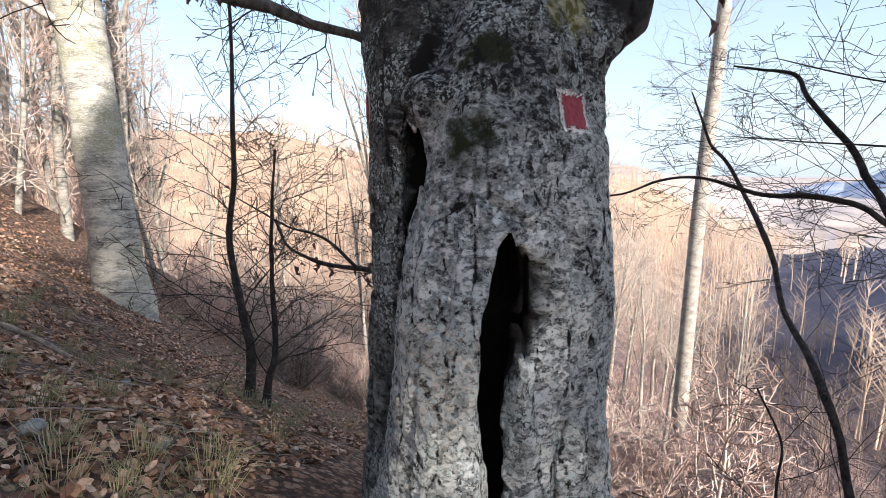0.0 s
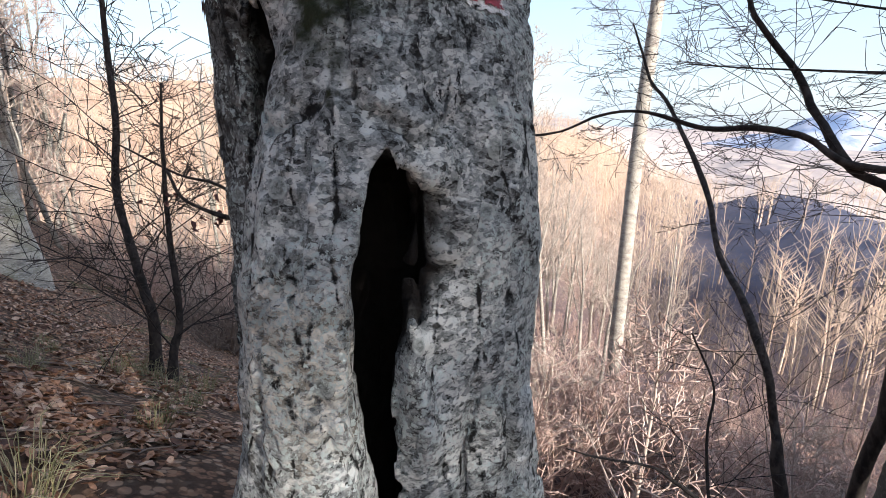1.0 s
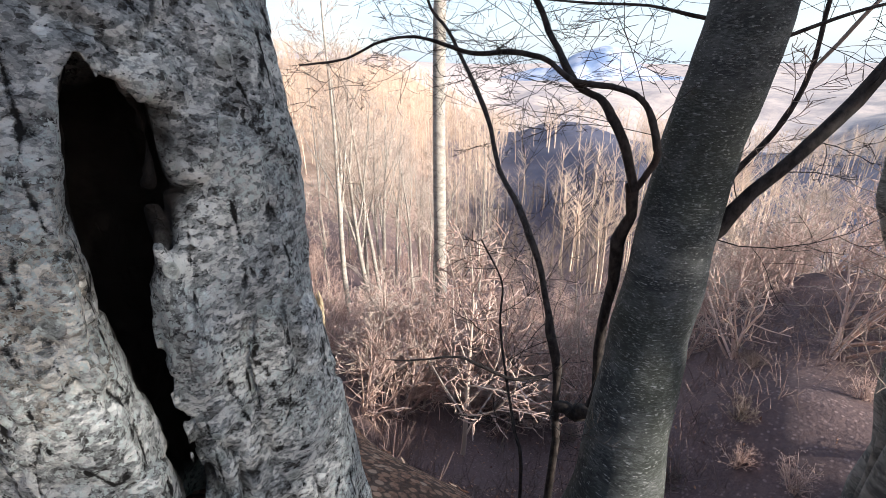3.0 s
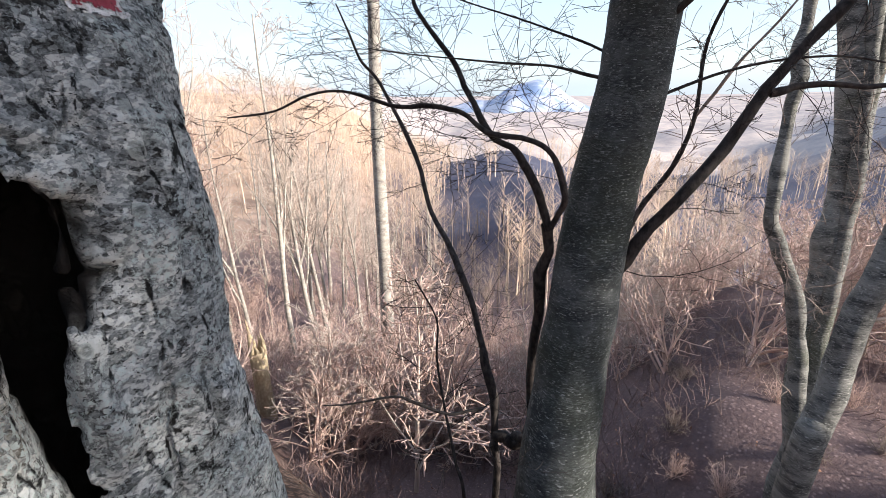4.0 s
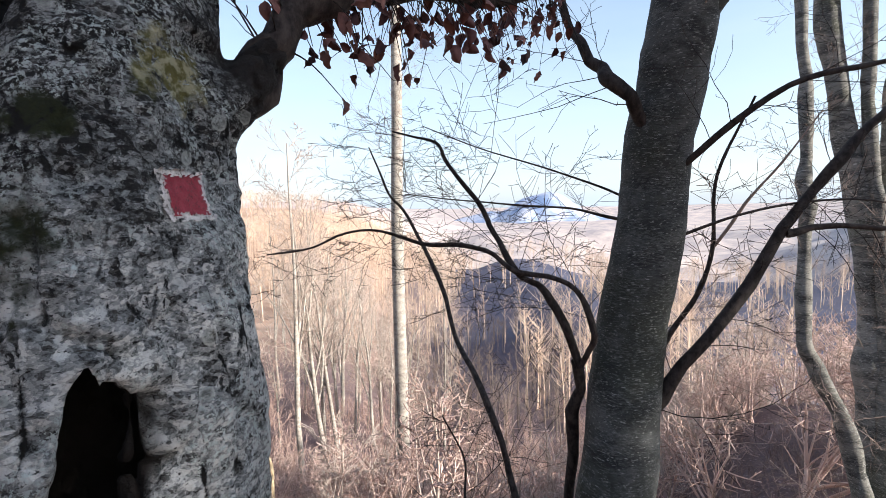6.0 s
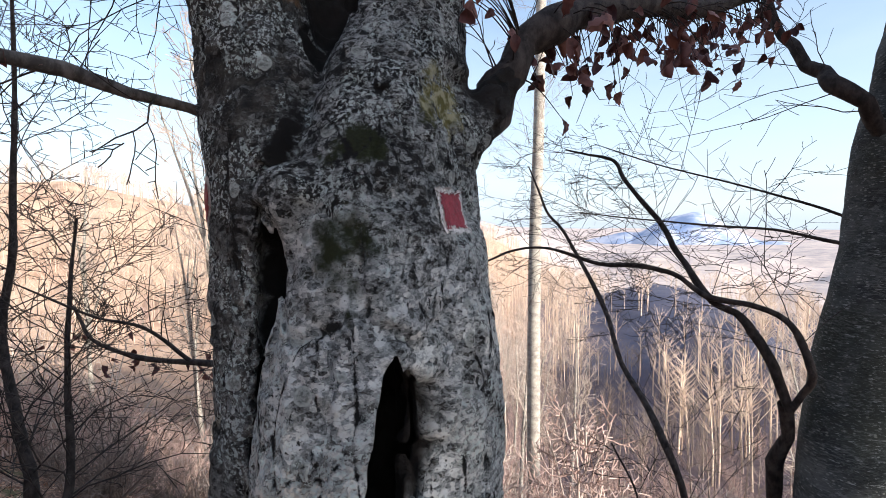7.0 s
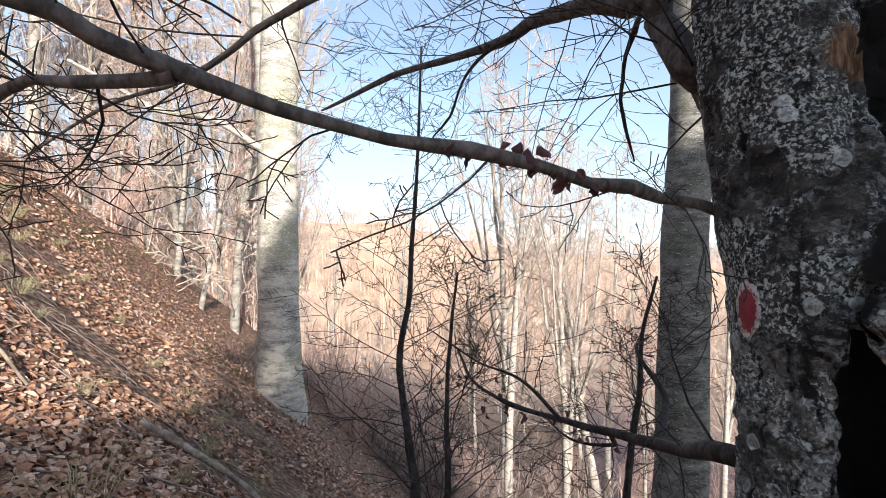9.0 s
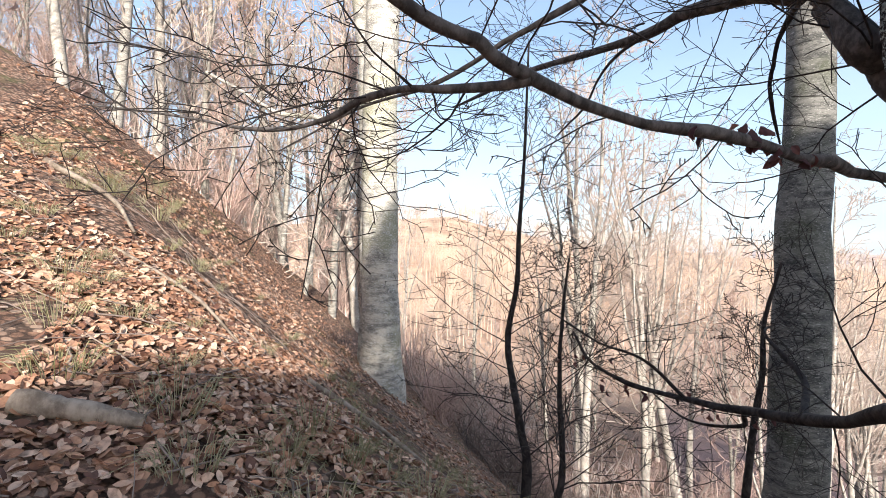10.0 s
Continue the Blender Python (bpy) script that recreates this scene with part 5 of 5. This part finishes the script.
def far_wood(name, seed, count, b0, b1, r0, r1, label, mat=None, low=0.6, high=1.15):
    rng = np.random.RandomState(seed)
    tmpl = [far_template(s) for s in range(4)]
    b = np.radians(rng.uniform(b0, b1, 3 * count))
    r = np.sqrt(rng.uniform(r0 ** 2, r1 ** 2, 3 * count))
    x, y = r * np.sin(b), r * np.cos(b)
    grown = vnoise(x / 45 + 1, y / 45, 6.5) + 0.5 * vnoise(x / 15, y / 15, 1.5) > -0.15
    x, y = x[grown][:count], y[grown][:count]
    count = len(x)
    z = H(x, y)
    vs, fs, n = [], [], 0
    for i in range(count):
        v, f = tmpl[i % 4]
        a, s = rng.rand() * 6.3, rng.uniform(low, high)
        ca, sa = math.cos(a) * s, math.sin(a) * s
        w = np.stack([v[:, 0] * ca - v[:, 1] * sa + x[i], v[:, 0] * sa + v[:, 1] * ca + y[i], v[:, 2] * s + z[i] - 0.2], -1)
        vs.append(w)
        fs.append(f + n)
        n += len(v)
    me = quad_mesh(name, np.concatenate(vs), np.concatenate(fs), mat or TWIG_FAR)
    return tagged(new(name, me), label, "forest", kind="stuff")


far_wood("far_forest", 301, 1250, -48, 34, 95, 230, "sunlit bare beech forest on the opposite hillside")
far_wood("far_forest", 302, 1150, -48, 40, 230, 390, "bare beech forest up to the far hilltop")
far_wood("slope_forest", 304, 110, 42, 88, 42, 110, "bare forest lower down the falling slope")
far_wood("spur_forest", 303, 320, 30, 80, 100, 260, "bare forest on the shaded spur across the valley")

far_wood("valley_thicket", 306, 420, 24, 64, 34, 125, "grey-brown bare thicket in the shaded valley", TWIG, 0.25, 0.6)
far_wood("spur_forest", 305, 70, 41, 62, 88, 150, "bare sunlit beech wood on the crest of the spur")


# ---- brush ----
def bush(seed, stems, height, reach, mat, stout=1.0, thin=0.0055):
    rng = np.random.RandomState(seed)
    m, c = Mesher(), Mesher()
    for _ in range(stems):
        a = rng.rand() * 6.3
        d = (reach * math.cos(a) * rng.rand(), reach * math.sin(a) * rng.rand(), 1)
        line = wander(rng, (0.12 * rng.randn(), 0.12 * rng.randn(), -0.1), d, height * rng.uniform(0.6, 1.05), 6, 0.10, 0.03)
        r = (0.016 + 0.012 * rng.rand()) * stout
        m.tube(line, np.linspace(r, 0.005, 7), 4)
        sprout(c, rng, line, r, 7, height * 0.32, 2, 0.8, 0.05, 0.16, 3, 0.15, 0.0, thin)
    return m.mesh("stem", mat), c.mesh("crown", mat)


def young_beech(seed, height, branches, mat, rmin=0.009):
    """A young bare beech: one pale stem, rising branches, twigs in flat sprays."""
    rng = np.random.RandomState(seed)
    m, c = Mesher(), Mesher()
    line = wander(rng, (0, 0, -0.2), (0.12 * rng.randn(), 0.12 * rng.randn(), 1), height, 8, 0.08, 0.06)
    m.tube(line, np.linspace(0.045, 0.010, 9), 6)
    for i in range(branches):
        u = 0.14 + 0.78 * (i + rng.rand()) / branches
        k = min(int(u * 8), 7)
        p = line[k] + (line[k + 1] - line[k]) * (u * 8 - k)
        a = i * 2.4 + 0.5 * rng.randn()
        ln = height * (0.62 - 0.42 * u) * rng.uniform(0.75, 1.2)
        d = (math.cos(a), math.sin(a), rng.uniform(0.25, 0.95))
        bl = wander(rng, p, d, ln, 7, 0.13, 0.05)
        m.tube(bl, np.linspace(0.022 - 0.010 * u, rmin, 8), 4)
        sprout(c, rng, bl, 0.016, 9, ln * 0.5, 2, 0.85, 0.06, 0.15, 3, 0.15, 0.45, rmin)
    return m.mesh("stem", TWIG_PALE), c.mesh("crown", mat)


BUSH = [bush(401, 12, 2.4, 0.8, TWIG_RED), bush(402, 18, 1.8, 1.0, TWIG_RED), bush(403, 9, 3.0, 0.6, TWIG_PALE), bush(404, 20, 1.3, 1.2, TWIG, 1.0, 0.007), bush(405, 8, 3.4, 1.0, TWIG_RED, 1.7, 0.0095),
        young_beech(406, 3.6, 15, TWIG_RED), young_beech(407, 3.0, 13, TWIG_RED), young_beech(408, 4.2, 16, TWIG_PALE, 0.010)]
BLABEL = ["bare reddish bush in the sun", "dense low reddish brushwood", "tall bare pale-twigged bush", "low tangle of grey-brown twigs", "tall spreading reddish bush in the sun",
          "young bare beech with a pale stem and reddish twigs", "low young beech with spreading reddish twigs", "tall young beech with pale spreading branches"]
bfirst = {}


def put_bush(k, x, y, s):
    across, along = x * qx + y * qy, x * sx + y * sy
    if (x, y) != (4.04, 6.71) and (math.hypot(x - 4.04, y - 6.71) < 2.2 or s > 0.45 and 5.6 < across < 9.0 and -2.5 < along < 12):
        return  # one young beech stands free in the sun
    if 0.10 < math.atan2(x, y) < 0.27 and 8 < math.hypot(x, y) < 14:
        return  # open ground before the broken stump
    mm = pose(x, y, HZ(x, y), 0, 0, 360 * rw.rand())
    if k not in bfirst:
        b = thing("bush", (0, 0, 0), BLABEL[k], "bush", "brushwood on the slope")
        part("stem", BUSH[k][0], b, local=True)
        tagged(part("crown", BUSH[k][1], b, local=True), kind="stuff")
        b.matrix_basis = mm @ Matrix.Scale(s, 4)
        bfirst[k] = b
    else:
        copy_thing(bfirst[k], mm).scale = (s, s, s)


for k, x, y, s in ((5, 4.04, 6.71, 1.36), (7, 3.3, 9.6, 0.95), (6, 2.5, 10.8, 1.2), (5, 8.3, 11.2, 1.0), (6, 7.2, 8.6, 0.95), (7, 9.4, 8.4, 0.9), (6, 4.3, 12.2, 1.3), (5, 3.0, 13.5, 1.3), (7, 6.6, 13.0, 1.1)):
    put_bush(k, x, y, s)
for _ in range(26):  # sunlit young growth along the foot of the slope
    b, r = radians(rw.uniform(10, 60)), rw.uniform(10, 19)
    put_bush(int(rw.choice([5, 6, 7], p=[.4, .4, .2])), r * math.sin(b), r * math.cos(b), rw.uniform(0.7, 1.15))
for _ in range(44):  # and on the shoulder of the slope
    b, r = radians(rw.uniform(56, 92)), rw.uniform(11, 20)
    put_bush(int(rw.choice([5, 6, 7], p=[.3, .5, .2])), r * math.sin(b), r * math.cos(b), rw.uniform(0.55, 0.95))
for x, y, s in ((6.0, 9.7, 1.5), (3.6, 9.2, 1.1), (7.6, 10.4, 1.2), (2.2, 10.6, 1.2), (4.8, 12.5, 1.3), (8.6, 12.5, 1.3)):
    put_bush(4, x, y, s)
for _ in range(22):
    b, r = radians(rw.uniform(12, 98)), rw.uniform(8.5, 15)
    r = r + (1.0 if b > 0.8 else 0.0)
    put_bush(4, r * math.sin(b), r * math.cos(b), rw.uniform(0.6, 0.95) if b > 0.8 else rw.uniform(0.7, 1.25))
for _ in range(24):
    b, r = radians(rw.uniform(30, 92)), rw.uniform(5.5, 10)
    put_bush(int(rw.choice([3, 1])), r * math.sin(b), r * math.cos(b), rw.uniform(0.22, 0.42))
spots = []
for b0, b1, r0, r1, k in ((6, 46, 12, 42, 150), (46, 112, 14, 44, 160), (24, 66, 28, 75, 210), (-32, 12, 9, 40, 130), (-66, -36, 13, 30, 34)):
    for _ in range(k):
        b, r = radians(rw.uniform(b0, b1)), r0 + (r1 - r0) * rw.rand() ** 1.2
        spots.append((r, r * math.sin(b), r * math.cos(b)))
spots.sort()
for r, x, y in spots[:150]:
    if r < 19 and x > 1:
        if rw.rand() < 0.6:
            put_bush(4, x, y, rw.uniform(0.5, 1.0))
        continue
    put_bush(int(rw.choice([0, 1, 2, 3], p=[.35, .3, .15, .2])), x, y, rw.uniform(0.7, 1.3))
def undergrowth():
    """Thin low shoots past counting over the falling ground."""
    rng = np.random.RandomState(431)
    q = Mesher()
    for _ in range(480):
        b, r = radians(rng.uniform(16, 96)), rng.uniform(4.2, 14)
        x, y = r * math.sin(b), r * math.cos(b)
        if x < 1.6 or vnoise(x * 0.5, y * 0.5, 3.3) < -0.35:
            continue
        for _ in range(9):
            xx, yy = x + 0.25 * rng.randn(), y + 0.25 * rng.randn()
            line = wander(rng, (xx, yy, HZ(xx, yy) - 0.03), (0.5 * rng.randn(), 0.5 * rng.randn(), 1), rng.uniform(0.2, 0.75), 3, 0.22, 0.0)
            q.tube(line, (0.006, 0.005, 0.004, 0.003), 3)
            side = wander(rng, line[1], (rng.randn(), rng.randn(), 0.7), rng.uniform(0.1, 0.3), 2, 0.2, 0.0)
            q.tube(side, (0.004, 0.004, 0.003), 3)
    return q.mesh("undergrowth", TWIG_LOW)


spare = []
for k in range(3):
    rng = np.random.RandomState(420 + k)
    q = Mesher()
    for _ in range(12):
        a = rng.rand() * 6.3
        d = (0.8 * math.cos(a) * rng.rand(), 0.8 * math.sin(a) * rng.rand(), 1)
        line = wander(rng, (0.2 * rng.randn(), 0.2 * rng.randn(), -0.1), d, 2.2 * rng.uniform(0.6, 1.05), 4, 0.12, 0.03)
        q.tube(line, np.linspace(0.016, 0.006, 5), 3)
        sprout(q, rng, line, 0.016, 6, 0.8, 1, 0.8, 0.05, 0.16, 3, 0.15, 0.0, 0.008)
    spare.append(q.arrays())
vs, fs, n = [], [], 0
for r, x, y in spots[150:]:
    v, f = spare[rw.randint(3)]
    a, s = rw.rand() * 6.3, rw.uniform(0.6, 1.25)
    ca, sa = math.cos(a) * s, math.sin(a) * s
    vs.append(np.stack([v[:, 0] * ca - v[:, 1] * sa + x, v[:, 0] * sa + v[:, 1] * ca + y, v[:, 2] * s + HZ(x, y)], -1))
    fs.append(f + n)
    n += len(v)
tagged(new("undergrowth", undergrowth()), "low brown twigs and seedlings over the shaded ground", "undergrowth", kind="stuff")
tagged(new("brushwood", quad_mesh("brushwood", np.concatenate(vs), np.concatenate(fs), TWIG_RED)), "bare reddish brushwood further down the slope", "brushwood", kind="stuff")


# ---- on the ground ----
def leaf_quads(rng, n, xs, ys, size=(0.045, 0.085)):
    """Curled fallen leaves, four quads each, lying on the ground."""
    z0 = H(xs, ys)
    e = 0.05
    gx = (H(xs + e, ys) - H(xs - e, ys)) / (2 * e)
    gy = (H(xs, ys + e) - H(xs, ys - e)) / (2 * e)
    nrm = np.stack([-gx, -gy, np.ones(n)], -1) + 0.5 * rng.normal(size=(n, 3))
    nrm /= np.linalg.norm(nrm, axis=1)[:, None]
    a = rng.rand(n) * 6.3
    t = np.stack([np.cos(a), np.sin(a), 0 * a], -1)
    t -= nrm * (t * nrm).sum(1)[:, None]
    t /= np.linalg.norm(t, axis=1)[:, None]
    s = np.cross(nrm, t)
    L = rng.uniform(*size, n)
    W = L * rng.uniform(0.45, 0.62, n)
    curl = rng.uniform(-0.2, 0.55, n)
    base = np.stack([xs, ys, z0 + 0.008 + 0.022 * rng.rand(n)], -1)
    grid = []
    for u, hw in ((-0.5, 0.05), (-0.24, 0.42), (0.03, 0.5), (0.29, 0.36), (0.5, 0.02)):
        for w in (-1, 0, 1):
            off = t * (L * u)[:, None] + s * (W * hw * w)[:, None]
            lift = curl * (W * abs(w) * hw + L * 0.5 * (u * u))
            grid.append(base + off + nrm * lift[:, None])
    v = np.stack(grid, 1).reshape(-1, 3)
    f = np.array([(3 * i + j, 3 * i + j + 1, 3 * i + j + 4, 3 * i + j + 3) for i in range(4) for j in range(2)])
    f = (np.arange(n)[:, None, None] * 15 + f[None]).reshape(-1, 4)
    return v, f


litter = thing("leaf_litter", (-2.5, 1.8, HZ(-2.5, 1.8)), "carpet of fallen brown beech leaves on the bank", "fallen leaves")
rg = np.random.RandomState(9)
px, py = [], []
for cx, cy, sx_, sy_, k in ((-3.0, 2.0, 1.3, 1.0, 13000), (-4.5, 3.2, 2.2, 2.0, 5500), (-1.5, 2.6, 0.9, 1.0, 2500), (-3.5, 5.0, 1.5, 1.6, 2500), (-7.5, 4.5, 3.0, 3.0, 4000), (-6.0, 4.6, 1.6, 1.4, 4500), (3.2, 4.2, 1.6, 1.6, 1500)):
    px.append(cx + sx_ * rg.randn(k))
    py.append(cy + sy_ * rg.randn(k))
for r0, r1, k in ((1.2, 4, 9000), (3, 7, 11000), (5.5, 11, 10000)):
    b, rr_ = np.radians(rg.uniform(-100, 8, k)), rg.uniform(r0, r1, k)
    px.append(-0.8 + rr_ * np.sin(b))
    py.append(1.0 + rr_ * np.cos(b))
px, py = np.concatenate(px), np.concatenate(py)
ok = ((px < -0.7) & (py > 0.2)) | ((px > 0.9) & (py > 0.8))
ok &= vnoise(px * 1.3, py * 1.3, 9.0) + 0.5 * vnoise(px * 4.1, py * 4.1, 2.0) > -0.42
px, py = px[ok], py[ok]
v, f = leaf_quads(rg, len(px), px, py, (0.030, 0.070))
tagged(part("leaves", quad_mesh("leaves", v, f, LITTER), litter), kind="stuff")
singles = []
for s in range(5):
    q = np.random.RandomState(500 + s)
    v, f = leaf_quads(q, 1, np.array([0.0]), np.array([0.0]), (0.075, 0.095))
    v = v - v.mean(0)
    singles.append(quad_mesh("leaf", v, f, LITTER_ONE))
lb = Vector(litter.location)
for _ in range(300):
    x, y = rg.uniform(-3.6, -1.9), rg.uniform(0.9, 2.4)
    ob = new("leaf", singles[rg.randint(5)])
    ob.parent = litter
    s = rg.uniform(0.45, 0.9)
    ob.matrix_basis = Matrix.LocRotScale(Vector((x, y, HZ(x, y) + 0.03)) - lb, Euler((0.5 * rg.randn(), 0.5 * rg.randn() + 0.3, 6.3 * rg.rand())), (s, s, s))

# twigs strewn about
m = Mesher()
for _ in range(700):
    x, y = rg.uniform(-7, -0.8), rg.uniform(0.6, 6.5)
    a, ln = rg.rand() * 6.3, rg.uniform(0.1, 0.6)
    pts = []
    for k in range(5):
        xx, yy = x + math.cos(a) * ln * k / 4, y + math.sin(a) * ln * k / 4
        pts.append((xx + 0.01 * rg.randn(), yy + 0.01 * rg.randn(), HZ(xx, yy) + 0.025 + 0.015 * rg.rand()))
    m.tube(pts, np.linspace(0.005, 0.0015, 5) * rg.uniform(0.6, 1.4), 4)
tagged(new("fallen_twigs", m.mesh("fallen_twigs", TWIG)), "thin dead twigs strewn over the leaves", "twigs", kind="stuff")


def stick(name, pts, r0, r1, mat, label, cat, seed):
    rng = np.random.RandomState(seed)
    th = thing(name, pts[0], label, cat)
    m = Mesher()
    line = sweep(pts, 8)
    m.tube(line, np.linspace(r0, r1, len(line)), 9, rng, 0.3)
    part("wood", m.mesh("wood", mat), th)
    return th


def on(x, y, up):
    return (x, y, HZ(x, y) + up)


stick("log", [on(-3.15, 0.80, 0.03), on(-3.0, 0.92, 0.045), on(-2.85, 1.06, 0.03)], 0.045, 0.030, ROT, "short weathered log lying among leaves", "log", 1)
stick("dead_branch", [on(-3.45, 2.72, 0.03), on(-3.1, 2.85, 0.05), on(-2.8, 2.9, 0.05), on(-2.5, 2.8, 0.03)], 0.026, 0.014, ROT, "dead branch with peeling pale bark on the bank", "branch", 2)
stick("dead_branch", [on(-4.6, 2.0, 0.03), on(-4.0, 2.15, 0.05), on(-3.5, 2.1, 0.03)], 0.016, 0.008, ROT, "thin dead branch among leaves", "branch", 3)
stick("dead_branch", [on(-6.3, 2.4, 0.03), on(-5.6, 2.55, 0.06), on(-5.0, 2.4, 0.03)], 0.03, 0.012, ROT, "dead branch lying up the sunny bank", "branch", 4)

for x, y, s in ((-1.55, 1.55, 0.05), (-1.2, 1.75, 0.035), (-2.0, 2.6, 0.03)):
    bm = bmesh.new()
    bmesh.ops.create_icosphere(bm, subdivisions=3, radius=s)
    for q in bm.verts:
        q.co *= 1 + 0.25 * noise.noise(q.co * 18 + Vector((x, y, 0)))
        q.co.z *= 0.55
    me = bpy.data.meshes.new("stone")
    bm.to_mesh(me)
    bm.free()
    me.materials.append(STONE)
    for p in me.polygons:
        p.use_smooth = True
    st = new("stone", me)
    st.location = on(x, y, s * 0.25)
    tagged(st, "small pale grey stone among the leaves", "stone", "stones")


def tuft(seed, n, height, name="blades"):
    rng = np.random.RandomState(seed)
    m = Mesher()
    for _ in range(n):
        a = rng.rand() * 6.3
        o = 0.09 * np.sqrt(rng.rand())
        lean = rng.uniform(0.1, 1.3)
        h = height * rng.uniform(0.5, 1.1)
        p0 = np.array((o * math.cos(a), o * math.sin(a), -0.01))
        d = np.array((math.cos(a), math.sin(a), 0)) * lean
        m.tube([p0, p0 + d * h * 0.35 + (0, 0, h * 0.55), p0 + d * h * 0.95 + (0, 0, h * (0.8 - 0.35 * lean))], (0.0018, 0.0014, 0.0005), 3)
    return m.mesh(name, GRASS)


TUFT = [tuft(601, 70, 0.16), tuft(602, 45, 0.24), tuft(603, 80, 0.11)]
tfirst = {}
spots = [(-1.75, 1.75), (-1.3, 1.35), (-1.45, 1.5), (-0.9, 1.55), (-2.6, 1.7), (-2.45, 1.9), (-3.3, 1.0), (-3.7, 1.2), (-4.1, 1.6), (-2.75, 2.3)]
while len(spots) < 110:
    spots.append((rg.uniform(-7.5, -0.9), rg.uniform(0.9, 4.5)))
for i, (x, y) in enumerate(spots):
    k = i % 3
    mm = pose(*on(x, y, 0), 0, 0, 360 * rg.rand())
    s = rg.uniform(0.7, 1.3)
    if k not in tfirst:
        g = tagged(new("grass_tuft", TUFT[k]), "tuft of dry woodland grass among leaves", "grass", "grass tufts")
        g.matrix_basis = mm @ Matrix.Scale(s, 4)
        tfirst[k] = g
    else:
        copy_thing(tfirst[k], mm).scale = (s, s, s)
